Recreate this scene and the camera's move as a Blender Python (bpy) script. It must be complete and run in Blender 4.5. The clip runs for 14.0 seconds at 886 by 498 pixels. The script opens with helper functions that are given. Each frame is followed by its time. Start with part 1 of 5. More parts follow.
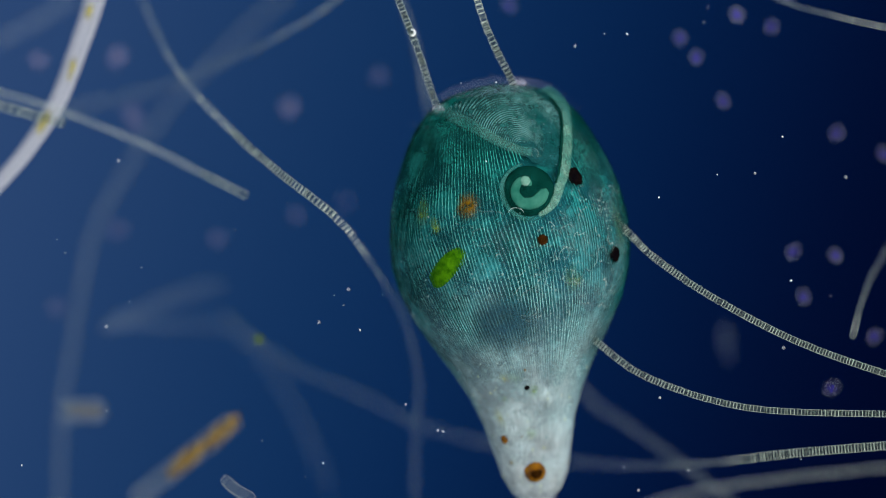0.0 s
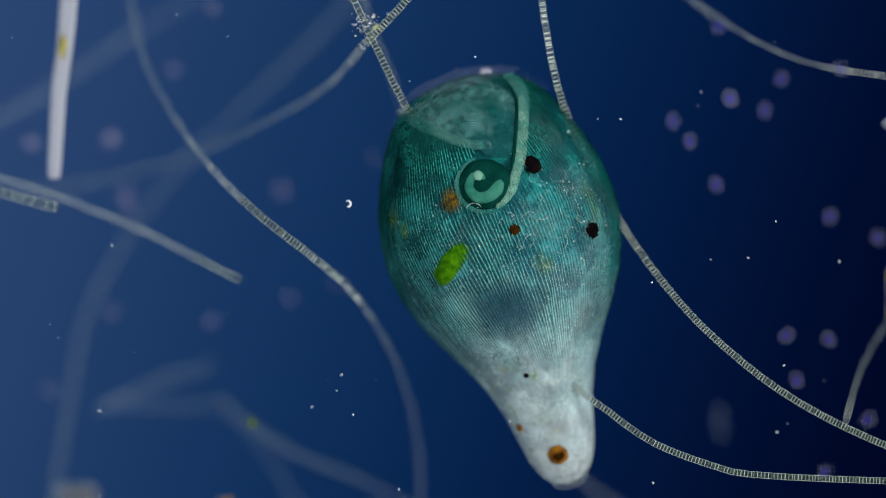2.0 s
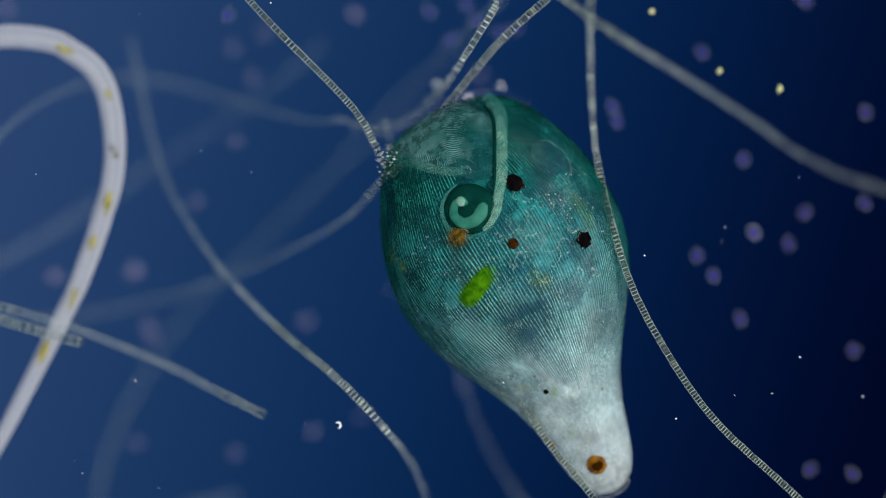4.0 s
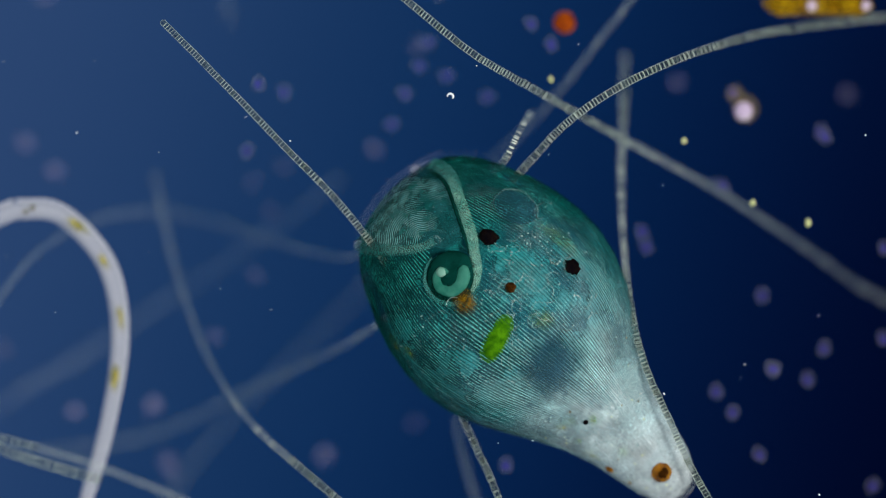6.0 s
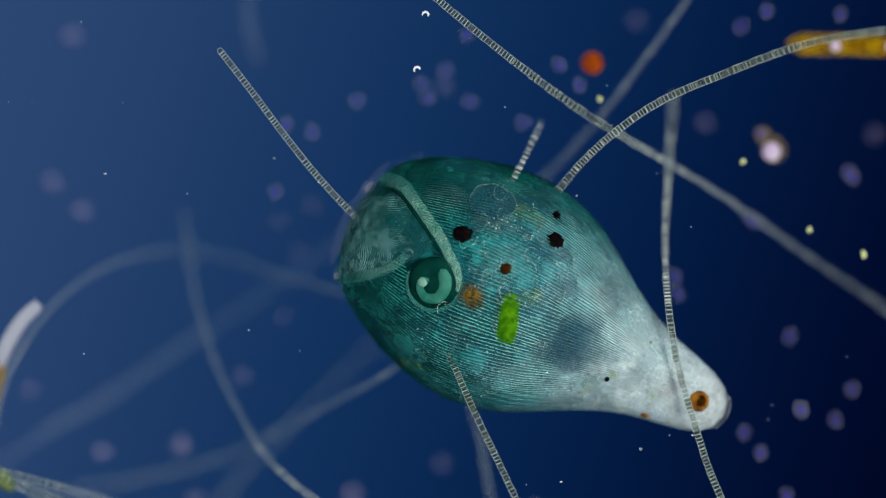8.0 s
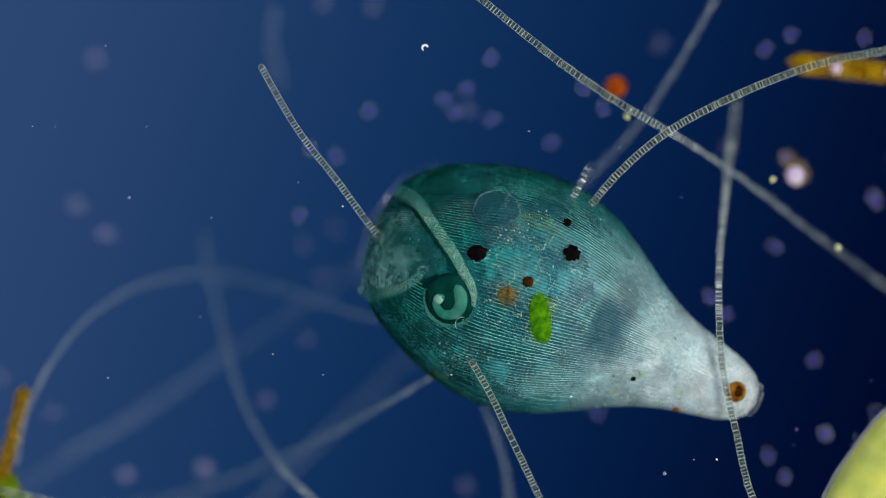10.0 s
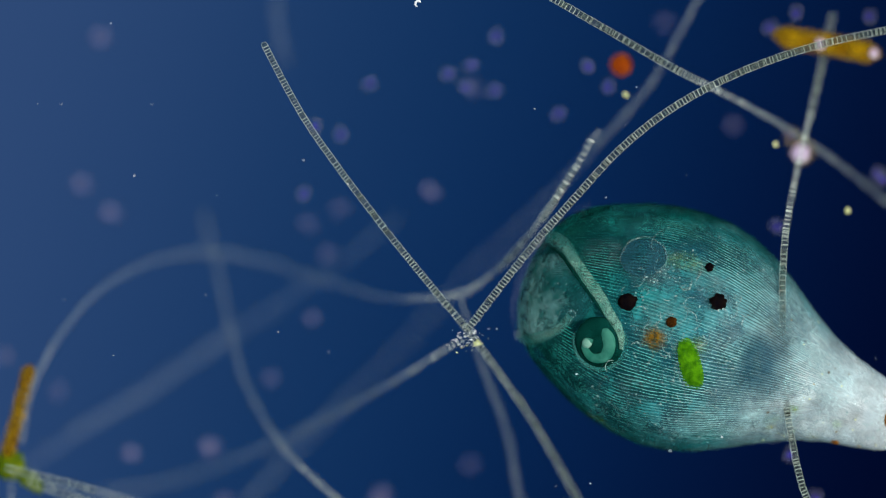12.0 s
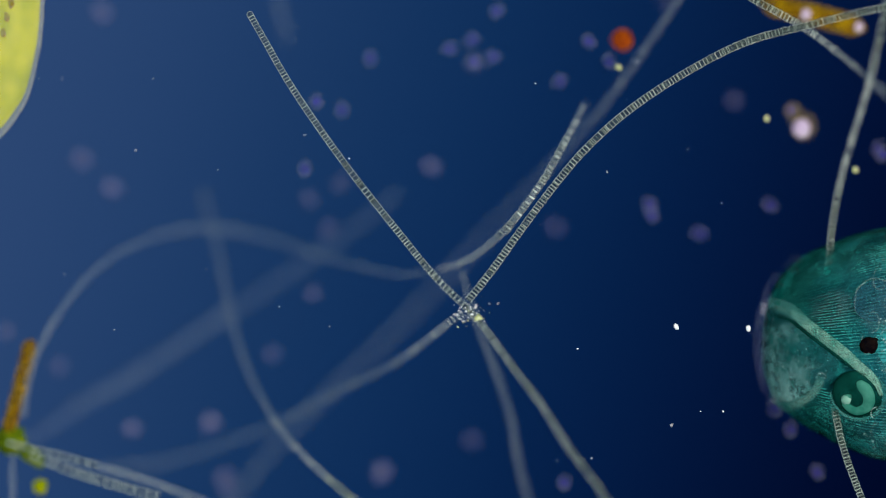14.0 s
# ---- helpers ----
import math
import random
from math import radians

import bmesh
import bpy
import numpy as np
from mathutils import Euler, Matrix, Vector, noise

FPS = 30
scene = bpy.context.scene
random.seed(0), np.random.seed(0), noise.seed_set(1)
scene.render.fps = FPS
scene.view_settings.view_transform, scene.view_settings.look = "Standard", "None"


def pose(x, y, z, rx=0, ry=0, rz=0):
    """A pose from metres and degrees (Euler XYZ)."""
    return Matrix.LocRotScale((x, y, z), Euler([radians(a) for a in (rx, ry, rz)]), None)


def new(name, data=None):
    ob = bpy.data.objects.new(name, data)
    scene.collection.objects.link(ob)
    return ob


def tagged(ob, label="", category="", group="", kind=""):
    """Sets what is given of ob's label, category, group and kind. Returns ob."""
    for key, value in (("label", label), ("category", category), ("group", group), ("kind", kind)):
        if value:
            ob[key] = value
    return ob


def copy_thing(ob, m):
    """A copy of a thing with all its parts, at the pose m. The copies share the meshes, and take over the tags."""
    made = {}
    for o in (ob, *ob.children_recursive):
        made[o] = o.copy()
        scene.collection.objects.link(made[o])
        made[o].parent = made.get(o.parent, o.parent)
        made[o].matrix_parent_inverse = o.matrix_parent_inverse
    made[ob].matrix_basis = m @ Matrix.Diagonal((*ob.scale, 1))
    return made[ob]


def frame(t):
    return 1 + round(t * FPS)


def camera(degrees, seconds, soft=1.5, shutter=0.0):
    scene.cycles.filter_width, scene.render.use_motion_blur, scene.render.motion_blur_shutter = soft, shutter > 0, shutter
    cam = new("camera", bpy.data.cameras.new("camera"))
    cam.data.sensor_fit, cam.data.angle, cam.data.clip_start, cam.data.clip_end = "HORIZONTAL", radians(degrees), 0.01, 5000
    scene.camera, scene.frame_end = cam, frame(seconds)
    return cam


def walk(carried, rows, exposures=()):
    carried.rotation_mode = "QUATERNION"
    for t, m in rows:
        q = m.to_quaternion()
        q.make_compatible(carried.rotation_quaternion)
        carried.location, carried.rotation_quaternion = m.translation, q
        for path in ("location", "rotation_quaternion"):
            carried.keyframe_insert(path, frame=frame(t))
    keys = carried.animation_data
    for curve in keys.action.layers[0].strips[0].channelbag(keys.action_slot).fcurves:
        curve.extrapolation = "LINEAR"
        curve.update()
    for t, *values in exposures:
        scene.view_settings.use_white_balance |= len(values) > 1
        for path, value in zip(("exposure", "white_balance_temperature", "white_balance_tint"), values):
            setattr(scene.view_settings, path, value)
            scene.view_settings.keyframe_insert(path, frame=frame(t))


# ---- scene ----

# Pond life under a microscope, enlarged a thousand times: one metre here is one millimetre of the drop.
U = 0.0008          # one chart unit, in metres
LENS = 4.0          # a long, nearly parallel view, as through an objective
EYE = 784 * U / math.tan(radians(LENS / 2))   # height of the eye over the plane z = 0
FOCUS = 0.045

# How far the stage has slid, in chart units, at each time.
STAGE = [(0.0, 0, 0), (0.5, 0, 1), (1.0, -4, 26), (1.5, -8, 69), (2.0, -12, 150), (2.2, -15, 186),
         (3.3, 12, 330), (4.3, 33, 436), (4.5, 31, 478), (5.0, 31, 565), (5.5, 37, 587), (6.0, 65, 634),
         (6.5, 72, 660), (7.0, 84, 676), (7.5, 109, 681), (8.0, 115, 707), (8.2, 118, 709)]
STAGE += [(9.3, 142, 736), (10.3, 160, 751), (10.5, 160, 750), (11.0, 161, 750), (11.5, 161, 748),
          (12.0, 167, 710), (12.5, 169, 672), (13.0, 168, 667), (13.5, 169, 665), (14.0, 169, 665)]


def slid(t):
    ts = [s[0] for s in STAGE]
    return float(np.interp(t, ts, [s[1] for s in STAGE])), float(np.interp(t, ts, [s[2] for s in STAGE]))


EXPOSED = [(0.0, 0.05), (2.0, 0.0), (5.5, -0.05), (8.2, 0.02), (10.5, 0.02), (12.3, 0.12), (14.0, 0.05)]      # the brightness wavers a little
cam = camera(LENS, 14.0, soft=1.0)
cam.data.dof.use_dof = True
cam.data.dof.focus_distance = EYE - FOCUS
cam.data.dof.aperture_fstop = 0.68
walk(cam, [(t, pose(-x * U, y * U, EYE)) for t, x, y in STAGE], EXPOSED)

# ---- light: the condenser's even glow all round, and its lamp ----
world = bpy.data.worlds.new("world")
world.use_nodes = True
scene.world = world
wb = world.node_tree.nodes["Background"]
wb.inputs["Color"].default_value = (0.80, 0.90, 1.0, 1)
wb.inputs["Strength"].default_value = 0.53
lamp = bpy.data.lights.new("condenser_lamp", "POINT")
lamp.energy, lamp.shadow_soft_size, lamp.color = 262, 0.25, (1.0, 0.98, 0.95)
new("condenser_lamp", lamp).location = (0.95, 0.45, 2.2)      # off to one side, so the field is lit a little unevenly


# ---- materials ----
def mat(name):
    m = bpy.data.materials.new(name)
    m.use_nodes = True
    nt = m.node_tree
    nt.nodes.clear()
    out = nt.nodes.new("ShaderNodeOutputMaterial")
    return m, nt, out


def noise_node(nt, scale, detail=4.0, rough=0.6):
    co = nt.nodes.new("ShaderNodeTexCoord")
    n = nt.nodes.new("ShaderNodeTexNoise")
    n.inputs["Scale"].default_value, n.inputs["Detail"].default_value, n.inputs["Roughness"].default_value = scale, detail, rough
    nt.links.new(co.outputs["Object"], n.inputs["Vector"])
    return n


def ramp(nt, src, stops):
    r = nt.nodes.new("ShaderNodeValToRGB")
    el = r.color_ramp.elements
    while len(el) < len(stops):
        el.new(0.5)
    for e, (p, c) in zip(el, stops):
        e.position, e.color = p, (*c, 1)
    nt.links.new(src, r.inputs[0])
    return r


def span(nt, src, lo, hi, a, b):
    r = nt.nodes.new("ShaderNodeMapRange")
    for key, v in (("From Min", lo), ("From Max", hi), ("To Min", a), ("To Max", b)):
        r.inputs[key].default_value = v
    nt.links.new(src, r.inputs["Value"])
    return r


def jelly(name, col_a, col_b, cover, scale, gloss=0.0, uneven=0.0, edge=0.25, rough=0.25, bump=0.2, glow=0.35, power=2.2, vary=0.0, soft=False):
    """Living jelly: part clear, part matt and light-scattering, with an optional wet rim gloss."""
    m, nt, out = mat(name)
    L = nt.links.new
    n = noise_node(nt, scale)
    r = ramp(nt, n.outputs["Fac"], [(0.35, col_a), (0.65, col_b)])
    dif = nt.nodes.new("ShaderNodeBsdfDiffuse")
    tra = nt.nodes.new("ShaderNodeBsdfTranslucent")
    L(r.outputs[0], dif.inputs["Color"])
    L(r.outputs[0], tra.inputs["Color"])
    if bump:
        b = nt.nodes.new("ShaderNodeBump")
        b.inputs["Strength"].default_value, b.inputs["Distance"].default_value = bump, 0.004
        n2 = noise_node(nt, scale * 4)
        L(n2.outputs["Fac"], b.inputs["Height"])
        L(b.outputs[0], dif.inputs["Normal"])
    body = nt.nodes.new("ShaderNodeMixShader")
    body.inputs[0].default_value = glow
    L(dif.outputs[0], body.inputs[1])
    L(tra.outputs[0], body.inputs[2])
    clear = nt.nodes.new("ShaderNodeBsdfTransparent")
    mix = nt.nodes.new("ShaderNodeMixShader")
    mix.inputs[0].default_value = cover
    if uneven:
        n3 = noise_node(nt, scale * 1.7, 5)
        s = span(nt, n3.outputs["Fac"], 0.3, 0.7, max(0, cover - uneven), min(1, cover + uneven))
        L(s.outputs[0], mix.inputs[0])
    if vary:
        info = nt.nodes.new("ShaderNodeObjectInfo")
        v = span(nt, info.outputs["Random"], 0, 1, cover - vary, cover + vary)
        L(v.outputs[0], mix.inputs[0])
    if soft:      # thins out towards the edge of the thing
        co = nt.nodes.new("ShaderNodeTexCoord")
        mid = nt.nodes.new("ShaderNodeVectorMath")
        mid.operation = "SUBTRACT"
        mid.inputs[1].default_value = (0.5, 0.5, 0.5)
        flat = nt.nodes.new("ShaderNodeVectorMath")
        flat.operation = "MULTIPLY"
        flat.inputs[1].default_value = (2, 2, 0)
        far = nt.nodes.new("ShaderNodeVectorMath")
        far.operation = "LENGTH"
        L(co.outputs["Generated"], mid.inputs[0])
        L(mid.outputs[0], flat.inputs[0])
        L(flat.outputs[0], far.inputs[0])
        ragged = nt.nodes.new("ShaderNodeMath")
        ragged.operation = "ADD"
        L(far.outputs["Value"], ragged.inputs[0])
        L(span(nt, noise_node(nt, scale * 0.9, 4).outputs["Fac"], 0.3, 0.7, -0.22, 0.22).outputs[0], ragged.inputs[1])
        fade = span(nt, ragged.outputs[0], 0.25, 0.92, 1, 0)
        fade.interpolation_type = "SMOOTHSTEP"
        thin = nt.nodes.new("ShaderNodeMath")
        thin.operation = "MULTIPLY"
        L(fade.outputs[0], thin.inputs[0])
        if mix.inputs[0].is_linked:
            L(mix.inputs[0].links[0].from_socket, thin.inputs[1])
        else:
            thin.inputs[1].default_value = cover
        L(thin.outputs[0], mix.inputs[0])
    L(clear.outputs[0], mix.inputs[1])
    L(body.outputs[0], mix.inputs[2])
    last = mix
    if gloss:
        lw = nt.nodes.new("ShaderNodeLayerWeight")
        lw.inputs["Blend"].default_value = edge
        gl = nt.nodes.new("ShaderNodeBsdfGlossy")
        gl.inputs["Roughness"].default_value = rough
        k = nt.nodes.new("ShaderNodeMath")
        k.operation = "MULTIPLY"
        k.inputs[1].default_value = gloss
        pw = nt.nodes.new("ShaderNodeMath")
        pw.operation = "POWER"
        pw.inputs[1].default_value = power
        L(lw.outputs["Facing"], pw.inputs[0])
        L(pw.outputs[0], k.inputs[0])
        last = nt.nodes.new("ShaderNodeMixShader")
        L(k.outputs[0], last.inputs[0])
        L(mix.outputs[0], last.inputs[1])
        L(gl.outputs[0], last.inputs[2])
    L(last.outputs[0], out.inputs["Surface"])
    return m


def along(name, stops, cover, scale=18.0, uneven=0.0, glow=0.3, foot=0.0, patch=(0.3, 0.7), grain=0.0, bead=0.0):
    """Jelly whose pigment changes from the crown to the foot of the body (local y)."""
    m, nt, out = mat(name)
    L = nt.links.new
    co = nt.nodes.new("ShaderNodeTexCoord")
    sp = nt.nodes.new("ShaderNodeSeparateXYZ")
    L(co.outputs["Object"], sp.inputs[0])
    n = noise_node(nt, scale, 6, 0.65)
    wob = span(nt, n.outputs["Fac"], 0.25, 0.75, -0.035, 0.035)
    add = nt.nodes.new("ShaderNodeMath")
    add.operation = "ADD"
    L(sp.outputs["Y"], add.inputs[0])
    L(wob.outputs[0], add.inputs[1])
    pos = span(nt, add.outputs[0], 250 * U, -485 * U, 0, 1)
    r = ramp(nt, pos.outputs[0], stops)
    g = span(nt, n.outputs["Fac"], 0.3, 0.7, 0.50, 1.55)
    tint = nt.nodes.new("ShaderNodeVectorMath")
    tint.operation = "SCALE"
    L(r.outputs[0], tint.inputs[0])
    L(g.outputs[0], tint.inputs["Scale"])
    dif = nt.nodes.new("ShaderNodeBsdfDiffuse")
    tra = nt.nodes.new("ShaderNodeBsdfTranslucent")
    L(tint.outputs[0], dif.inputs["Color"])
    L(tint.outputs[0], tra.inputs["Color"])
    if grain:
        bp = nt.nodes.new("ShaderNodeBump")
        bp.inputs["Strength"].default_value, bp.inputs["Distance"].default_value = grain, 0.006
        ng = noise_node(nt, 75, 6, 0.7)
        L(ng.outputs["Fac"], bp.inputs["Height"])
        L(bp.outputs[0], dif.inputs["Normal"])
        fine = span(nt, noise_node(nt, 130, 5, 0.75).outputs["Fac"], 0.3, 0.7, 1 - 0.4 * grain, 1 + 0.4 * grain)
        fleck = nt.nodes.new("ShaderNodeVectorMath")
        fleck.operation = "SCALE"
        L(tint.outputs[0], fleck.inputs[0])
        L(fine.outputs[0], fleck.inputs["Scale"])
        L(fleck.outputs[0], dif.inputs["Color"])
    body = nt.nodes.new("ShaderNodeMixShader")
    body.inputs[0].default_value = glow
    L(dif.outputs[0], body.inputs[1])
    L(tra.outputs[0], body.inputs[2])
    clear = nt.nodes.new("ShaderNodeBsdfTransparent")
    mix = nt.nodes.new("ShaderNodeMixShader")
    mix.inputs[0].default_value = cover
    if uneven:
        n3 = noise_node(nt, scale * 0.8, 5)
        s = span(nt, n3.outputs["Fac"], *patch, max(0, cover - uneven), min(1, cover + uneven))
        more = span(nt, pos.outputs[0], 0.5, 0.85, 0, foot)      # the foot is denser
        both = nt.nodes.new("ShaderNodeMath")
        both.operation = "ADD"
        L(s.outputs[0], both.inputs[0])
        L(more.outputs[0], both.inputs[1])
        L(both.outputs[0], mix.inputs[0])
        if bead:      # broken into fine beads
            fine = span(nt, noise_node(nt, 240, 3, 0.6).outputs["Fac"], 0.38, 0.62, 1 - bead, 1 + 0.6 * bead)
            beads = nt.nodes.new("ShaderNodeMath")
            beads.operation, beads.use_clamp = "MULTIPLY", True
            L(both.outputs[0], beads.inputs[0])
            L(fine.outputs[0], beads.inputs[1])
            L(beads.outputs[0], mix.inputs[0])
    L(clear.outputs[0], mix.inputs[1])
    L(body.outputs[0], mix.inputs[2])
    L(mix.outputs[0], out.inputs["Surface"])
    return m


def backdrop_mat():
    """The lit field of the microscope, deep blue, its glow painted as emission, paler to one side."""
    m, nt, out = mat("blue_field")
    L = nt.links.new
    co = nt.nodes.new("ShaderNodeTexCoord")
    sp = nt.nodes.new("ShaderNodeSeparateXYZ")
    L(co.outputs["Object"], sp.inputs[0])
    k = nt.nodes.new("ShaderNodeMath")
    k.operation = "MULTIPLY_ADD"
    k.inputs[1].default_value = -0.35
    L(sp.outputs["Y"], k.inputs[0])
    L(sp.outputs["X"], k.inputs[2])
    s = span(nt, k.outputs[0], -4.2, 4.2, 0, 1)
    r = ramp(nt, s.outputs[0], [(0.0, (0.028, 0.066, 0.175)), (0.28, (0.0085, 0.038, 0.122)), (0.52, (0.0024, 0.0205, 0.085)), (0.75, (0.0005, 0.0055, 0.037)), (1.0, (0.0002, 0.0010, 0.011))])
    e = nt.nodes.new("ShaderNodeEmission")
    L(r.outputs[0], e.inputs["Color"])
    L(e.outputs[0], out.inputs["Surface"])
    return m


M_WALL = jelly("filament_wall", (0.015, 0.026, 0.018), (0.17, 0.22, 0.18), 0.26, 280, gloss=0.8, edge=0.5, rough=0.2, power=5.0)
# paler wall copies by depth tier: haze is put into colour and cover
M_MID = jelly("half_sunken_haze", (0.36, 0.42, 0.40), (0.54, 0.59, 0.54), 0.07, 40, gloss=0.12, edge=0.5, rough=0.3, power=3.0)
M_FAR = jelly("sunken_haze", (0.34, 0.41, 0.42), (0.50, 0.57, 0.53), 0.082, 25, uneven=0.02, bump=0)
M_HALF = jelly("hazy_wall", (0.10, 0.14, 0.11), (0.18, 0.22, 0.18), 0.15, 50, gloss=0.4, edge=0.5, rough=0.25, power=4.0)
# the bright side walls and cross walls fade with depth, haze put into their cover
# rails: bright edge lines drawn in for the light along a tube's sides
M_RAILS = [jelly("edge_light_%s" % n, (0.62, 0.76, 0.66), (0.92, 1.0, 0.90), c, 60, uneven=u) for n, c, u in (("sharp", 0.84, 0.16), ("soft", 0.5, 0.15), ("dim", 0.24, 0.08), ("faint", 0.09, 0.03))]
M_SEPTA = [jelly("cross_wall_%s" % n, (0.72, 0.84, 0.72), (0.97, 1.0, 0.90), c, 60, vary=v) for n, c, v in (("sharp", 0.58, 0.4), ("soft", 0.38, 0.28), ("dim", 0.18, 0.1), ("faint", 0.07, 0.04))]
# bluer, fainter copy for the deepest strands, depth haze painted in
M_DEEP = jelly("filament_deep_haze", (0.32, 0.40, 0.45), (0.46, 0.54, 0.58), 0.058, 25, uneven=0.02, bump=0)
M_TUBE = jelly("tube_wall", (0.42, 0.50, 0.46), (0.58, 0.64, 0.56), 0.06, 40, gloss=0.6, edge=0.5, rough=0.3, uneven=0.03, power=4)
M_WORM = jelly("worm_skin", (0.46, 0.47, 0.54), (0.92, 0.90, 0.92), 0.42, 15, uneven=0.22)
M_GUT = jelly("gut_food", (0.34, 0.30, 0.02), (0.80, 0.66, 0.06), 0.62, 70, uneven=0.3, soft=True)
M_GUT_D = jelly("dark_gut_food", (0.03, 0.03, 0.004), (0.30, 0.24, 0.02), 0.85, 120, uneven=0.15, soft=True)
M_YELLOW = jelly("yellow_food", (0.36, 0.32, 0.03), (0.58, 0.52, 0.08), 0.42, 60, uneven=0.25, soft=True)
M_MEMB = jelly("cell_membrane", (0.22, 0.21, 0.25), (0.33, 0.30, 0.31), 0.034, 50, gloss=0.3, edge=0.5, rough=0.4, power=3.0)
M_CORE = jelly("cell_core", (0.05, 0.04, 0.46), (0.16, 0.13, 0.76), 0.46, 50, soft=True)
# pale violet copy for cells far below, depth haze put into the colour
M_MEMB_D = jelly("cell_membrane_haze", (0.36, 0.31, 0.46), (0.50, 0.43, 0.58), 0.046, 50)
M_ORANGE = jelly("orange_pigment", (0.30, 0.04, 0.002), (0.52, 0.11, 0.004), 0.8, 50, uneven=0.15)
M_AMBER = jelly("amber_cell", (0.20, 0.095, 0.002), (0.46, 0.28, 0.006), 0.54, 40, uneven=0.3, gloss=0.15)
M_GREEN = jelly("green_food", (0.025, 0.13, 0.002), (0.10, 0.31, 0.005), 0.94, 90, uneven=0.05, bump=0.6)
M_LIME = jelly("lime_cell", (0.30, 0.38, 0.002), (0.66, 0.63, 0.006), 0.97, 14, uneven=0.03, bump=0.5)
M_RIM = jelly("pale_rim", (0.75, 0.78, 0.60), (0.95, 0.95, 0.82), 0.16, 30, gloss=0.9, edge=0.5, power=5)
M_BLACK = jelly("dark_food", (0.002, 0.002, 0.004), (0.010, 0.006, 0.005), 0.98, 60)
M_BROWN = jelly("brown_food", (0.09, 0.025, 0.002), (0.40, 0.16, 0.005), 0.84, 60)
M_RING = jelly("membranelle_plate", (0.28, 0.54, 0.44), (0.54, 0.76, 0.63), 0.15, 60)
M_THREAD = jelly("wisp_glint", (0.50, 0.72, 0.66), (0.80, 0.92, 0.86), 0.26, 60, uneven=0.24)
M_VEIL = jelly("cilia_veil", (0.36, 0.38, 0.58), (0.52, 0.54, 0.74), 0.065, 30, uneven=0.02, bump=0)
M_HALO = jelly("amber_halo", (0.30, 0.22, 0.06), (0.42, 0.32, 0.12), 0.16, 40)
M_RUST = jelly("rust_food", (0.035, 0.024, 0.004), (0.27, 0.14, 0.006), 0.72, 110, uneven=0.28, soft=True)
M_CLOUD = jelly("pale_cloud", (0.13, 0.23, 0.25), (0.32, 0.48, 0.47), 0.17, 34, uneven=0.17, soft=True)
M_DARKRED = jelly("dark_red_food", (0.02, 0.008, 0.002), (0.075, 0.026, 0.004), 0.92, 90)
M_MOSS = jelly("moss_green", (0.07, 0.15, 0.002), (0.28, 0.34, 0.006), 0.85, 40, uneven=0.15)
M_OLIVE = jelly("olive_food", (0.14, 0.30, 0.01), (0.36, 0.48, 0.03), 0.46, 50, uneven=0.28, soft=True)
M_PEARL = jelly("pearly_cell", (0.70, 0.52, 0.85), (0.98, 0.90, 1.0), 0.9, 30, gloss=0.4)
M_SPECK = jelly("bright_grain", (0.85, 0.88, 0.9), (1.0, 1.0, 0.98), 0.9, 80, gloss=0.5)
M_CRYST = jelly("lime_crystal", (0.70, 0.76, 0.30), (0.95, 0.95, 0.60), 0.9, 80, gloss=0.5)
M_BODY = along("cytoplasm", [(0.0, (0.007, 0.17, 0.14)), (0.16, (0.015, 0.25, 0.22)), (0.30, (0.022, 0.26, 0.27)), (0.46, (0.065, 0.33, 0.36)), (0.58, (0.27, 0.52, 0.53)), (0.72, (0.62, 0.71, 0.71)), (1.0, (0.73, 0.76, 0.75))], 0.50, 20, uneven=0.38, foot=0.3, patch=(0.42, 0.58), grain=1.0)
M_ENDO = along("endoplasm", [(0.0, (0.003, 0.045, 0.045)), (0.2, (0.005, 0.06, 0.075)), (0.45, (0.012, 0.075, 0.115)), (0.62, (0.10, 0.19, 0.24)), (0.78, (0.34, 0.42, 0.46)), (1.0, (0.42, 0.50, 0.53))], 1.0, 16, glow=0.1, grain=0.6)
M_STRIPE = along("pigment_stripe", [(0.0, (0.001, 0.050, 0.040)), (0.3, (0.002, 0.060, 0.052)), (0.52, (0.008, 0.10, 0.10)), (0.68, (0.11, 0.23, 0.25)), (0.85, (0.32, 0.40, 0.43)), (1.0, (0.42, 0.49, 0.51))], 0.45, 14, uneven=0.36, patch=(0.36, 0.62), bead=0.25)
M_LINE = along("cilia_line", [(0.0, (0.03, 0.40, 0.33)), (0.2, (0.085, 0.51, 0.44)), (0.4, (0.20, 0.56, 0.52)), (0.6, (0.50, 0.80, 0.78)), (1.0, (0.83, 0.91, 0.90))], 0.46, 17, uneven=0.42, patch=(0.36, 0.62), grain=0.4, bead=0.5)
M_FIELD = jelly("peristome_skin", (0.0045, 0.070, 0.070), (0.020, 0.125, 0.13), 0.66, 45, uneven=0.24)
M_ARC = jelly("cilia_row", (0.14, 0.40, 0.38), (0.34, 0.64, 0.60), 0.5, 45, uneven=0.36)
M_BAND = jelly("membranelle_band", (0.10, 0.38, 0.29), (0.36, 0.63, 0.49), 0.34, 60, uneven=0.24)
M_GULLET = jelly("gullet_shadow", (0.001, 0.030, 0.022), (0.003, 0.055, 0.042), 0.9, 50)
M_CURL = jelly("gullet_lip", (0.02, 0.17, 0.12), (0.07, 0.29, 0.21), 0.9, 40)
M_FOLD = jelly("lip_fold", (0.04, 0.22, 0.19), (0.10, 0.34, 0.30), 0.38, 40)
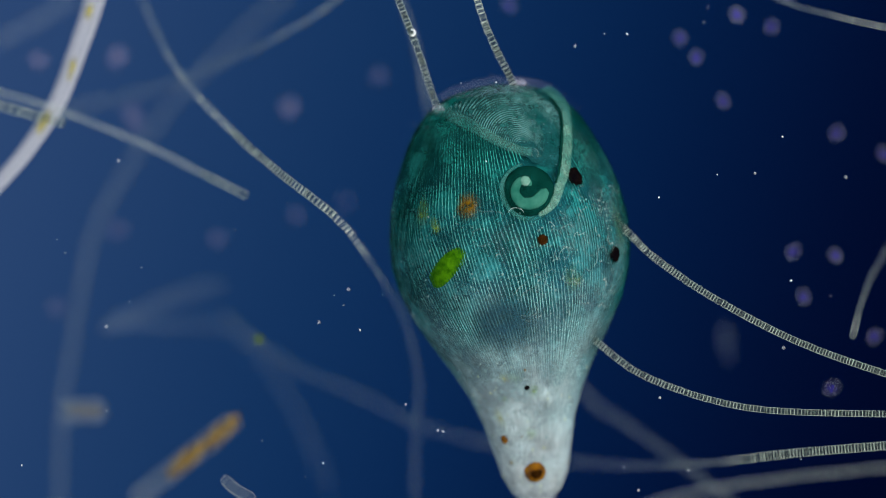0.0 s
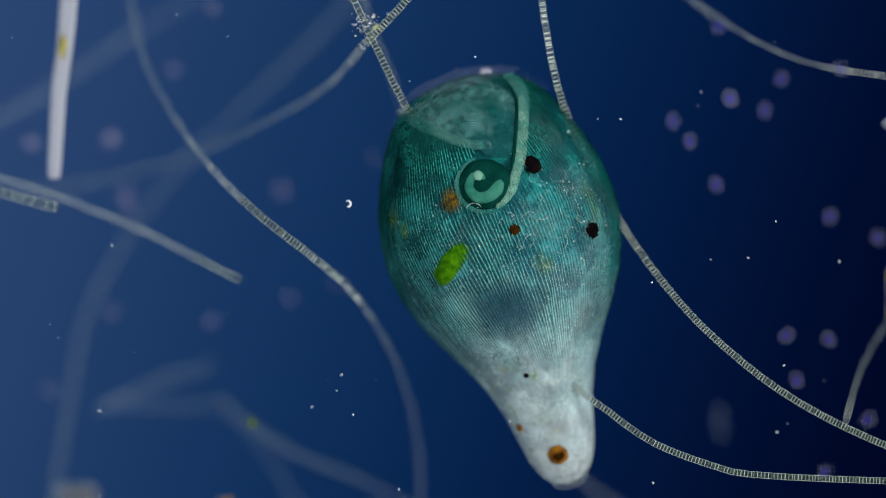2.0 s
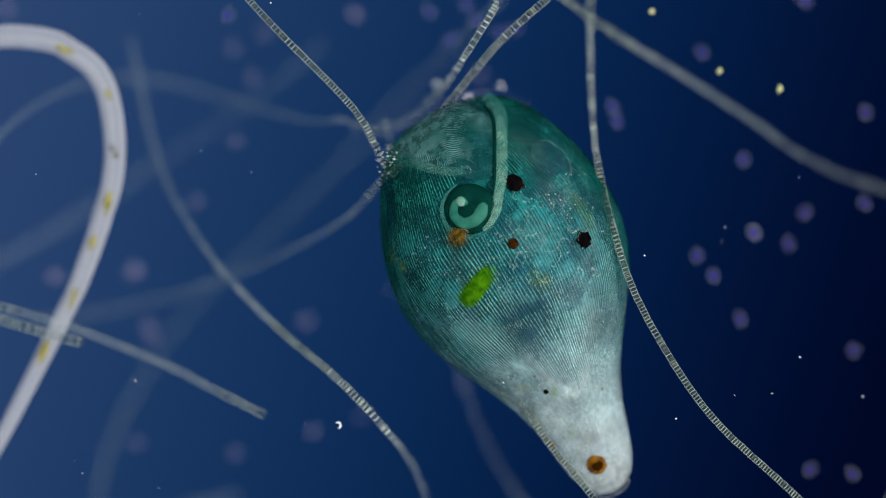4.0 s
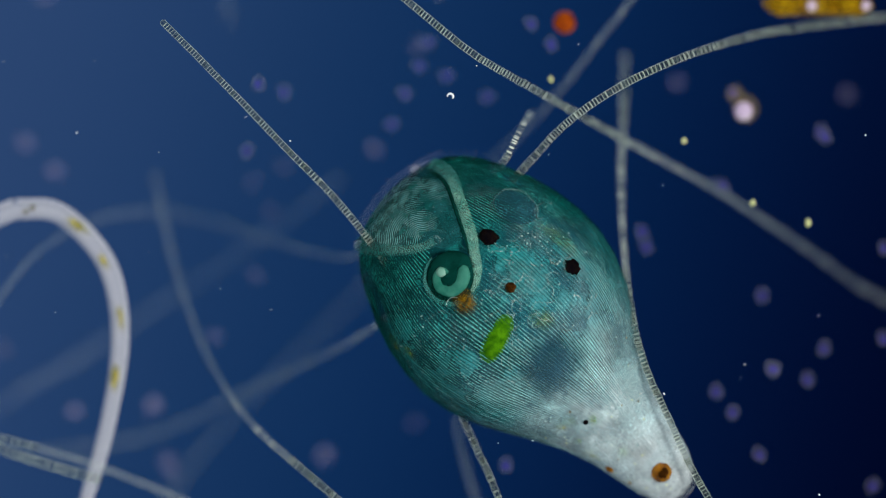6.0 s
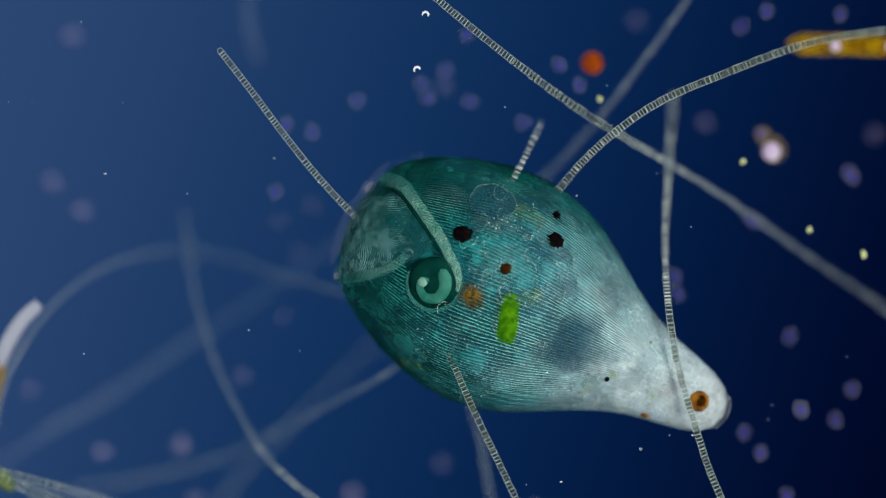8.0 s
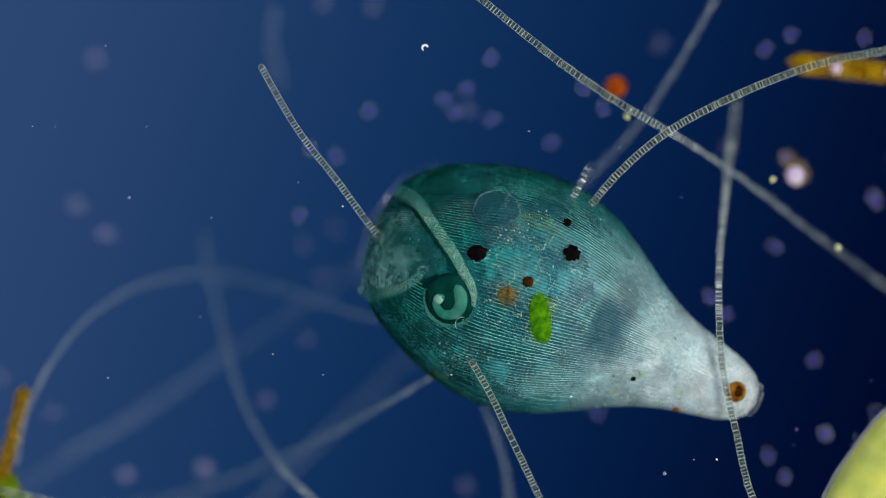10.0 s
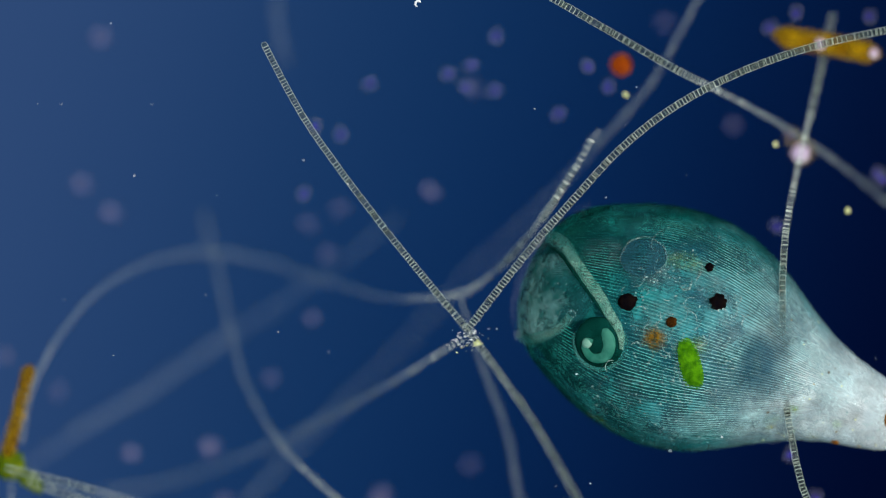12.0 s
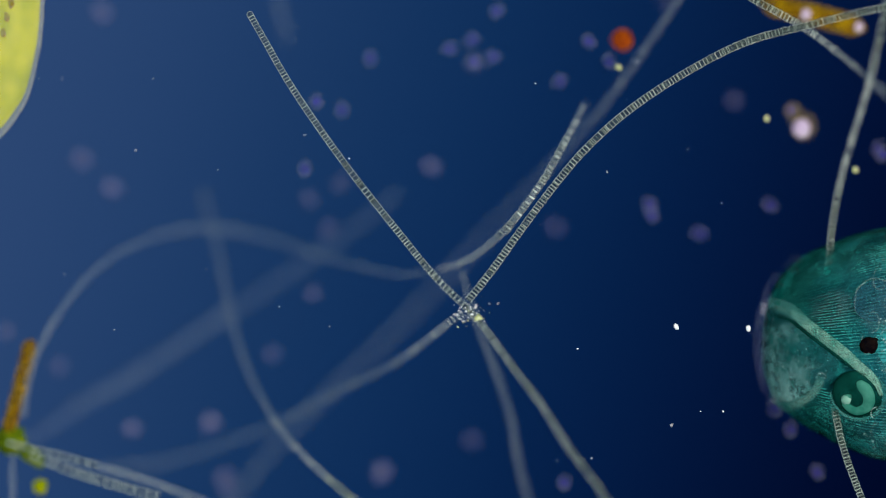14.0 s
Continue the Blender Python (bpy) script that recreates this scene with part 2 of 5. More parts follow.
M_SALLOW = jelly("sallow_cloud", (0.13, 0.32, 0.10), (0.34, 0.54, 0.20), 0.19, 40, uneven=0.17, soft=True)
M_RIMLET = jelly("alveole_rim", (0.30, 0.54, 0.50), (0.62, 0.80, 0.75), 0.09, 90, uneven=0.09)
M_HALO_G = jelly("pale_green_halo", (0.30, 0.50, 0.30), (0.52, 0.72, 0.52), 0.34, 60, uneven=0.2, soft=True)
M_KNOB = jelly("lip_knob", (0.16, 0.40, 0.30), (0.34, 0.60, 0.48), 0.85, 40)
M_TUFT = jelly("bright_tuft", (0.62, 0.60, 0.80), (0.95, 0.92, 1.0), 0.3, 60, uneven=0.28, soft=True)
M_VAC = jelly("clear_vacuole", (0.010, 0.055, 0.085), (0.034, 0.105, 0.15), 0.6, 25, uneven=0.2, soft=True)
M_DISC = jelly("vacuole_disc", (0.012, 0.070, 0.100), (0.030, 0.115, 0.150), 0.72, 30, uneven=0.12)
M_CILIA = jelly("cilia_fringe", (0.45, 0.55, 0.66), (0.66, 0.76, 0.86), 0.032, 60)
M_GRAIN = jelly("cell_granule", (0.40, 0.62, 0.60), (0.70, 0.86, 0.82), 0.5, 60)


# ---- shaping ----
def place(x, y, z=0.0):
    """Chart point at depth z, set so that it lies right when the stage brings it to the middle of the view."""
    z = z if z > -0.25 else -0.25 + 0.72 * (z + 0.25)
    k = (EYE - z) / EYE
    oy = min(max(441 - y, 0), 750)
    ox = float(np.interp(oy, [0, 190, 480, 570, 680, 750], [0, -15, 31, 31, 100, 160]))
    return Vector((U * (-ox + (x + ox - 784) * k), U * (oy - (y + oy - 441) * k), z))


def part(name, bm, material, parent=None, label="", kind=""):
    me = bpy.data.meshes.new(name)
    if isinstance(bm, tuple):
        me.from_pydata(*bm)
    else:
        bm.to_mesh(me)
        bm.free()
    for m in material if isinstance(material, (list, tuple)) else [material]:
        me.materials.append(m)
    for p in me.polygons:
        p.use_smooth = True
    ob = new(name, me)
    if parent is not None:
        ob.parent = parent
    return tagged(ob, label, kind=kind)


def thing(name, label, category, group="", m=None, kind=""):
    ob = new(name)
    ob.empty_display_size = 0.01
    if m is not None:
        ob.matrix_world = m
    return tagged(ob, label, category, group, kind)


def smooth_path(points, step, planar=False):
    """Points every step along a rounded line through the given ones (Catmull-Rom)."""
    p = np.array([tuple(q) for q in points], float)
    p = np.vstack([2 * p[0] - p[1], p, 2 * p[-1] - p[-2]])
    out = []
    for i in range(1, len(p) - 2):
        for s in np.linspace(0, 1, 24, endpoint=False):
            a, b, c, d = p[i - 1:i + 3]
            out.append(0.5 * (2 * b + (c - a) * s + (2 * a - 5 * b + 4 * c - d) * s * s + (3 * b - a - 3 * c + d) * s ** 3))
    out.append(p[-2])
    out = np.array(out)
    arc = np.concatenate([[0], np.cumsum(np.linalg.norm(np.diff(out[:, :2] if planar else out, axis=0), axis=1))])
    at = np.arange(0, arc[-1], step)
    return np.stack([np.interp(at, arc, out[:, i]) for i in range(3)], 1)


def tube_data(path, radii, sides=10, caps=True, mat_index=0, data=None, squash=1.0):
    """Verts, faces of a round tube along the path; adds to data when it is given."""
    verts, faces, mats = data if data else ([], [], [])
    base = len(verts)
    n = len(path)
    tang = np.gradient(path, axis=0)
    tang /= np.linalg.norm(tang, axis=1)[:, None] + 1e-12
    side = np.cross(tang, (0, 0, 1.0))
    side /= np.linalg.norm(side, axis=1)[:, None] + 1e-12
    up = np.cross(side, tang)
    for i in range(n):
        for j in range(sides):
            a = 2 * math.pi * j / sides
            verts.append(tuple(path[i] + radii[i] * (math.cos(a) * side[i] + squash * math.sin(a) * up[i])))
    for i in range(n - 1):
        for j in range(sides):
            k = (j + 1) % sides
            faces.append((base + i * sides + j, base + i * sides + k, base + (i + 1) * sides + k, base + (i + 1) * sides + j))
            mats.append(mat_index)
    if caps:
        faces.append(tuple(base + j for j in range(sides)))
        faces.append(tuple(base + (n - 1) * sides + j for j in reversed(range(sides))))
        mats += [mat_index, mat_index]
    return verts, faces, mats


def mesh_of(name, data, materials, parent, label="", kind=""):
    ob = part(name, (data[0], [], data[1]), materials, parent, label, kind)
    ob.data.polygons.foreach_set("material_index", data[2])
    return ob


def blob(radii, seed, rough=0.08, subdiv=3, freq=3.0):
    """An uneven rounded lump."""
    bm = bmesh.new()
    bmesh.ops.create_icosphere(bm, subdivisions=subdiv, radius=1)
    off = Vector((seed * 3.7, seed * 1.3, seed * 2.1))
    for v in bm.verts:
        k = 1 + rough * noise.noise(v.co * freq + off) * 2
        v.co = Vector((v.co.x * radii[0], v.co.y * radii[1], v.co.z * radii[2])) * k
    return bm


def taper(n, r, end_a=True, end_b=True, step=1.0):
    """Radii that round off at the ends."""
    out = np.full(n, r)
    for i in range(n):
        d = min(i * step if end_a else 1e9, (n - 1 - i) * step if end_b else 1e9)
        if d < r:
            out[i] = r * math.sqrt(max(0.02, 1 - (1 - d / r) ** 2))
    return out


SEPT = 5.7
SEPTUM = {}


def septum(r, level=0):
    """The thin cross wall between two cells, one mesh for each thickness of filament."""
    if (r, level) not in SEPTUM:
        d = tube_data(np.array([(-0.48 * U, 0, 0), (0.48 * U, 0, 0)]), [r * 0.92 * U] * 2, 10, squash=0.22)
        me = bpy.data.meshes.new("septum")
        me.from_pydata(d[0], [], d[1])
        me.materials.append(M_SEPTA[level])
        SEPTUM[r, level] = me
    return SEPTUM[r, level]


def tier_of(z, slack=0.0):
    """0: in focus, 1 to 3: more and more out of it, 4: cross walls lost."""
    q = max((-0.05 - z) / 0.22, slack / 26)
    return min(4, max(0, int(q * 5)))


def still_filament(points, r, label, detail=True, material=None, group="algal filaments"):
    """A filament that lies still. points: chart x, y and depth in metres. r in chart units."""
    world_pts = [place(*p) for p in points]
    step = SEPT * U if detail else 14 * U
    path = smooth_path(world_pts, step / 2 if detail else step, True)
    rad = taper(len(path), r * U, step=step / 2 if detail else step)
    ob = thing("algal_filament", label, "filament", group)
    data = tube_data(path, rad, 10)
    reach = step / 2 if detail else step
    slope = np.abs(np.gradient(path[:, 2])) / reach
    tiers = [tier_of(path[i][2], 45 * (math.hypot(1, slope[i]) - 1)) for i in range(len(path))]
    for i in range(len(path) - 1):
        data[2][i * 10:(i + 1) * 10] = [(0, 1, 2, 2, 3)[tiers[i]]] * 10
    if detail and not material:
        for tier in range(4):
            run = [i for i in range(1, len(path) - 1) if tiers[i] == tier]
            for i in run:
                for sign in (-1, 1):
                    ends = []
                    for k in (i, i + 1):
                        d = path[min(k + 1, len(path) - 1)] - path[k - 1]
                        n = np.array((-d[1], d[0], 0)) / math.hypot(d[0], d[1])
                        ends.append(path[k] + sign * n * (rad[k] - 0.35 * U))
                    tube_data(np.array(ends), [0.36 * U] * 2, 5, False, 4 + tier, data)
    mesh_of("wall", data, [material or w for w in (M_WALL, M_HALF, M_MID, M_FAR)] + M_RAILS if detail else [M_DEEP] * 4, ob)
    if detail:
        for i in range(3, len(path) - 3, 2):
            if tiers[i] > 3 or (material and i % 4 == 1):
                continue
            t = path[i + 1] - path[i - 1]
            sep = new("septum", septum(r, tiers[i]))
            sep.parent = ob
            sep.matrix_local = pose(*path[i], 0, 0, math.degrees(math.atan2(t[1], t[0])))
    return ob


MOVES = []      # (object, rows) keyed at the end


def chain(name, label, category, shapes, length, piece, maker, group=""):
    """A bending strand in rigid pieces. shapes: {seconds: chart points from the same end}. maker(i, s0, s1) gives mesh data along local x."""
    top = thing(name, label, category, group)
    keys = sorted(shapes)
    lines = {}
    for t in keys:
        pts = smooth_path([place(*p) for p in shapes[t]], 2 * U, True)
        lines[t] = pts
    n = int(length // piece)

    def at(line, u):
        k = u / 2.0
        j = int(k)
        if j >= len(line) - 1:
            return line[-1] + (line[-1] - line[-2]) * (k - len(line) + 1)
        return line[j] + (line[j + 1] - line[j]) * (k - j)

    for i in range(n):
        s0, s1 = i * piece, (i + 1) * piece
        reach = [float(np.linalg.norm(at(lines[t], s1) - at(lines[t], s0))) / U for t in keys]
        slack = max(0.0, max(reach[1:]) - piece)      # longer where the strand dips steeply
        depths = [float(at(lines[t], (s0 + s1) / 2)[2]) for t in keys]
        low = 0.55 * sum(depths) / len(depths) + 0.45 * max(depths)
        sunk, deep_down = tier_of(low), tier_of(low, sorted(reach)[len(reach) // 2] - piece)
        tilt = sum(math.atan2(float(at(lines[t], s1)[2] - at(lines[t], s0)[2]), piece * U) for t in keys) / len(keys)
        data, mats, pname, extras = maker(i, s0, s1, n, slack, deep_down, sunk)
        ob = mesh_of(pname, data, mats, top)
        for nm, me, loc in extras:
            e = new(nm, me)
            e.parent = ob
            e.matrix_local = Matrix.Translation(loc) @ pose(0, 0, 0, 0, math.degrees(tilt) * 0.85, 0)
        rows = []
        last = None
        for t in keys:
            a, b = at(lines[t], s0), at(lines[t], s1)
            d = b - a
            yaw = math.atan2(d[1], d[0])
            if last is not None:
                while yaw - last > math.pi:
                    yaw -= 2 * math.pi
                while yaw - last < -math.pi:
                    yaw += 2 * math.pi
            last = yaw
            dip = -math.atan2(d[2], math.hypot(d[0], d[1]))
            mid = (a + b) / 2
            rows.append((t, pose(mid[0], mid[1], mid[2], 0, math.degrees(dip), math.degrees(yaw))))
        if keys[0] > 0:
            rows.insert(0, (0.0, rows[0][1]))
        if keys[-1] < 14:
            rows.append((14.0, rows[-1][1]))
        MOVES.append((ob, rows))
    return top


def filament_piece(r, round_start=False, round_end=False):
    def make(i, s0, s1, n, slack, deep_down, sunk):
        L = (s1 - s0 + slack) * U
        gap = SEPT * U * L / ((s1 - s0) * U)
        over = (0.8, 1.0, 1.3, 1.6, 2.0)[deep_down] * U
        xs = np.linspace(-L / 2 - over, L / 2 + over, 9)
        path = np.stack([xs, 0 * xs, 0 * xs], 1)
        rad = np.full(len(xs), r * U)
        if (i == 0 and round_start) or (i == n - 1 and round_end):
            xs2 = np.linspace(-L / 2 - over, L / 2 + over, 40)
            path = np.stack([xs2, 0 * xs2, 0 * xs2], 1)
            rad = taper(40, r * U, i == 0, i != 0, xs2[1] - xs2[0])
        data = tube_data(path, rad, 10, (i == 0 and round_start) or (i == n - 1 and round_end))
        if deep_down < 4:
            # a bright line down each edge, standing in for light in the wall
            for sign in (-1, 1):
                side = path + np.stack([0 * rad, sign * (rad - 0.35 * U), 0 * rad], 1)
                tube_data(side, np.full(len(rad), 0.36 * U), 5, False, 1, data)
        marks = [x for x in np.arange(-L / 2 + gap / 2, L / 2, gap) if not (i == 0 and round_start and x < -L / 2 + 7 * U)]
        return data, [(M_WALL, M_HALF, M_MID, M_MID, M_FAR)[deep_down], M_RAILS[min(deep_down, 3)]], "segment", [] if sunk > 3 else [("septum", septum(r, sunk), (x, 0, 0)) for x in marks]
    return make


# ---- the field behind ----
# added glowing disc; the uneven brightness is put into its colour
bd = bmesh.new()
bmesh.ops.create_circle(bd, cap_ends=True, segments=64, radius=24)
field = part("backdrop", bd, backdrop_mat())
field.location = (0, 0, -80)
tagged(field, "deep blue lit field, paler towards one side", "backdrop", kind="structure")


# ---- the trumpet animalcule ----
ANIMAL_WAY = [(0, 900, 405, 6.3, 38.5), (0.5, 897, 373, 9.6, 33.0), (1, 895, 334, 11.6, 27.5), (1.5, 891, 288, 12.9, 22.0), (2, 892, 235, 15.5, 15.0), (2.2, 896, 216, 16.8, 12.5),
              (3.3, 874, 100, 21.5, 6.0), (4.3, 849, 4, 25.8, 2.5), (4.5, 844, -16, 27.3, 1.8), (5, 835, -54, 32.8, 0.0), (5.5, 824, -86, 37.3, 0.8), (6, 809, -116, 43.5, 1.5)]
ANIMAL_WAY += [(6.5, 790, -143, 48.6, 2.2), (7, 776, -166, 53.5, 3.0), (7.5, 758, -189, 57.2, 0.1), (8, 737, -209, 61.1, -2.7), (8.2, 732, -215, 62.6, -3.9), (9.3, 728, -240, 65.0, -10),
               (10.3, 757, -245, 65.0, -14), (10.5, 782, -236, 65.6, -14.5), (11, 845, -210, 63.5, -15.5), (11.5, 917, -174, 63, -16), (12, 1006, -136, 67, -18)]
ANIMAL_WAY += [(12.5, 1112, -96, 68.5, -21), (13, 1227, -74, 75, -24), (13.5, 1344, -59, 81, -27), (14, 1440, -55, 86, -29.0)]


def rolled(t):
    """How far the animal has rolled about its own length, in degrees."""
    return 0.62 * float(np.interp(t, [w[0] for w in ANIMAL_WAY], [w[4] for w in ANIMAL_WAY]))


def pitched(t):
    """How far its crown is tipped up, in degrees."""
    return float(np.interp(t, [0, 2.2, 4.3, 8.2, 10.3, 11, 11.5, 12, 12.5, 14], [3, 3, 0, 0, -2.5, -3, -5, -6.5, -5.5, -5]))


PROFILE_U = [0, 2, 6, 12, 24, 40, 65, 95, 145, 195, 245, 295, 345, 395, 445, 495, 545, 595, 645, 690, 720, 736, 743]
PROFILE_R = [0, 28, 52, 76, 102, 122, 144, 161, 184, 199, 207, 208, 199, 181, 153, 123, 97, 79, 68, 57, 43, 26, 0]
FLAT = 1.0


def girth(a):
    return float(np.interp(np.interp(a, [-259, -120, 500], [0, 130, 750]), PROFILE_U, PROFILE_R)) * 1.018


def shell(a, psi, k=1.0, lift=0.0):
    """Point of the body's skin: a along the axis from the middle, psi round it (0 faces the eye)."""
    r = girth(a) * k + lift
    return Vector((r * math.sin(psi) * U, -a * U, FLAT * r * math.cos(psi) * U))


def front(a, b, k=1.0, lift=0.0):
    """Point of the skin on the facing side at chart offsets a (towards the foot) and b (sideways)."""
    r = girth(a) * k + lift
    s = max(-0.995, min(0.995, b / max(r, 1e-6)))
    return Vector((r * s * U, -a * U, FLAT * r * math.sqrt(1 - s * s) * U))


GULLET = (-72, -37)


def band_b(a):
    return float(np.interp(a, [-274, -209, -135, -89, -57], [88, 80, 50, 26, -2]))


def fold_a(b):
    return float(np.interp(b, [-170, -106, -83, -47, -20, 10], [-225, -210, -184, -156, -118, -105]))


def in_peristome(a, b):
    return (b < band_b(a) and a < fold_a(b) and a < -60)


def near_gullet(a, b, r=50):
    return (a - GULLET[0]) ** 2 + (b - GULLET[1]) ** 2 < r * r


def clear_flank(a, psi):
    """Stripes thin out over one flank, where the inside shows."""
    off = (psi - radians(28) + math.pi) % (2 * math.pi) - math.pi
    return 1 - 0.8 * math.exp(-((a - 0) / 165) ** 2 - (off / radians(34)) ** 2)


def ribbon(pts_normals, w0, verts, faces):
    """A low raised strip along points (place, sideways, out, half width, height)."""
    base = len(verts)
    n = len(pts_normals)
    for p, side, outw, hw, h in pts_normals:
        verts += [tuple(p - side * hw), tuple(p + outw * h), tuple(p + side * hw)]
    for i in range(n - 1):
        for j in (0, 1):
            faces.append((base + 3 * i + j, base + 3 * i + j + 1, base + 3 * i + j + 4, base + 3 * i + j + 3))


def strip(name, run, material, parent):
    """One raised strip as a part, where the run is long enough."""
    if len(run) > 2:
        verts, faces = [], []
        ribbon(run, 0, verts, faces)
        part(name, (verts, [], faces), material, parent)


def animalcule():
    top = thing("trumpet_animalcule", "large teal pear-shaped striped one-celled animal with a pale foot", "microorganism")
    # soft inside
    us = sorted(set(list(np.linspace(-258, 490, 76)) + [-258.8, -258.3, -257, -255, -252, 484, 488, 492]))
    verts, faces = [], []
    seg = 72
    for a in us:
        for j in range(seg):
            verts.append(tuple(shell(a, 2 * math.pi * j / seg, 0.965)))
    for i in range(len(us) - 1):
        for j in range(seg):
            k = (j + 1) % seg
            faces.append((i * seg + j, i * seg + k, (i + 1) * seg + k, (i + 1) * seg + j))
    faces.append(tuple(range(seg)))
    faces.append(tuple((len(us) - 1) * seg + j for j in reversed(range(seg))))
    part("body", (verts, [], faces), M_BODY, top, "cloudy blue-green body, whitish towards the foot")
    part("endoplasm", ([(x * 0.93, -(-y - 90 * U) * 0.96 - 90 * U, z * 0.93) for x, y, z in verts], [], faces), M_ENDO, top, "dense blue-green inside of the cell")
    # pigment stripes, one by one
    rows = 204
    for q in range(rows):
        run = []
        for a in np.linspace(-256, 487, 97):
            psi = 2 * math.pi * q / rows + 0.0006 * (a + 40) + 0.012 * math.sin(a / 60 + q * 0.3) + 0.0035 * math.sin(a / 11 + q * 1.9) + 0.05 * math.exp(-((a + 30) / 60) ** 2) * math.sin(2 * math.pi * q / rows)
            b = girth(a) * math.sin(psi)
            if math.cos(psi) > 0 and (in_peristome(a, b) or near_gullet(a, b, 49)):
                strip("pigment_stripe", run, M_STRIPE, top)
                run = []
                continue
            p = shell(a, psi)
            side = Vector((math.cos(psi), 0, -FLAT * math.sin(psi))).normalized()
            outw = Vector((math.sin(psi) * FLAT, 0, math.cos(psi))).normalized()
            gap = 2 * math.pi * girth(a) / rows
            f = np.interp(a, [-250, -150, 0, 150, 250, 480], [0.42, 0.34, 0.28, 0.26, 0.25, 0.22]) * clear_flank(a, psi)
            run.append((p, side, outw, gap * f * U, 0.32 * gap * U))
        strip("pigment_stripe", run, M_STRIPE, top)
        run = []
        for a in np.linspace(-222, 486, 92):
            psi = 2 * math.pi * (q + 0.5) / rows + 0.0006 * (a + 40) + 0.012 * math.sin(a / 60 + q * 0.3) + 0.0035 * math.sin(a / 11 + q * 1.9) + 0.05 * math.exp(-((a + 30) / 60) ** 2) * math.sin(2 * math.pi * q / rows)
            b = girth(a) * math.sin(psi)
            if math.cos(psi) > 0 and (in_peristome(a, b) or near_gullet(a, b, 49)):
                strip("cilia_line", run, M_LINE, top)
                run = []
                continue
            side = Vector((math.cos(psi), 0, -FLAT * math.sin(psi))).normalized()
            outw = Vector((math.sin(psi) * FLAT, 0, math.cos(psi))).normalized()
            w = 0.13 * 2 * math.pi * girth(a) / rows * clear_flank(a, psi)
            run.append((shell(a, psi, 1.0, 0.3), side, outw, w * U, 0.05 * 2 * math.pi * girth(a) / rows * U))
        strip("cilia_line", run, M_LINE, top)
    # peristome skin
    verts, faces, idx = [], [], {}
    A, B = np.arange(-257, -56, 3.0), np.arange(-172, 96, 3.0)
    for i, a in enumerate(A):
        for j, b in enumerate(B):
            if in_peristome(a, b) and abs(b) < girth(a) * 0.985:
                idx[i, j] = len(verts)
                verts.append(tuple(front(a, b, 1.0, 0.4)))
    for (i, j) in idx:
        quad = [(i, j), (i, j + 1), (i + 1, j + 1), (i + 1, j)]
        if all(c in idx for c in quad):
            faces.append(tuple(idx[c] for c in quad))
    part("peristome", (verts, [], faces), M_FIELD, top, "dark teal mouth field")
    for r in np.arange(10, 128, 3.5):
        run = []
        for ang in np.linspace(radians(146), radians(345 + 30 * math.sin(r * 1.7)), 66):
            a, b = -150 + r * math.sin(ang) * 0.95, -30 + r * math.cos(ang) * 0.86
            if not (in_peristome(a + 3, b) and in_peristome(a, b + 8) and abs(b) < girth(a) * 0.96 and a > -256):
                strip("cilia_arc", run, M_ARC, top)
                run = []
                continue
            p = front(a, b, 1.0, 1.0)
            side = Vector((math.cos(ang) * 0.86, -math.sin(ang) * 0.95, 0)).normalized()
            run.append((p, side, Vector((0, 0, 1)), 0.55 * U * (0.12 + 0.88 * min(1, (radians(345 + 30 * math.sin(r * 1.7)) - ang) * 1.1, (ang - radians(146)) * 1.5)), 0.7 * U))
        strip("cilia_arc", run, M_ARC, top)
    # band of membranelles, curling into the gullet
    def strand(name, pts, widths, material, label, lift=1.5, parent=top):
        path = smooth_path([front(a, b, 1.0, lift) for a, b in pts], 3 * U)
        wid = np.interp(np.linspace(0, 1, len(path)), np.linspace(0, 1, len(widths)), widths) * U
        wid *= 1 + 0.03 * np.sin(np.arange(len(path)) * 1.9)
        t = tube_data(path, wid, 12, squash=0.5)
        return part(name, (t[0], [], t[1]), material, parent, label)
    BAND = [(-238, 75), (-222, 80), (-200, 81), (-170, 70), (-135, 54), (-100, 37), (-75, 20), (-52, 6), (-36, -12), (-28, -32)]
    strand("membranelle_band", BAND[2:], [6, 11, 11, 11, 10, 8, 3.5], M_BAND, "pale cream-green fringe band")
    strand("band_root", BAND[:5], [15, 16, 14, 11, 6], M_FOLD, "thin teal beginning of the band", 0.8)
    run = smooth_path([front(a, b, 1.0, 4.2) for a, b in BAND], 3.4 * U)
    plates = ([], [], [])
    for i in range(3, len(run) - 3):
        d = run[i + 1] - run[i - 1]
        d = d / np.linalg.norm(d)
        w = np.array((-d[1], d[0], 0.0)) * np.interp(i / len(run), [0, 0.2, 0.7, 1], [7, 9.5, 8.5, 3]) * U
        tube_data(np.array([run[i] - w, run[i] + (0, 0, 1.6 * U), run[i] + w]), [0.3 * U, 0.62 * U, 0.3 * U], 5, True, 0, plates)
    mesh_of("membranelles", plates, [M_RING], top, "fine pale plates across the band", "stuff")
    strand("band_lip", [(-228, 66), (-214, 69), (-196, 68), (-166, 55), (-131, 39), (-100, 24), (-80, 12)], [2, 3, 3, 3, 2], M_GULLET, "thin dark line along the band", 4)
    strand("lip_fold", [(-228, -124), (-205, -104), (-184, -86), (-164, -66), (-146, -42), (-136, -14)], [17, 14, 11, 9, 8], M_FOLD, "glassy teal fold of the lip", 0)
    strand("lip_edge", [(-224, -110), (-202, -90), (-176, -68), (-156, -44), (-146, -18)], [0.8, 1.1, 1.0, 0.6], M_FOLD, "pale edge of the fold", 5)
    ribs = ([], [], [])
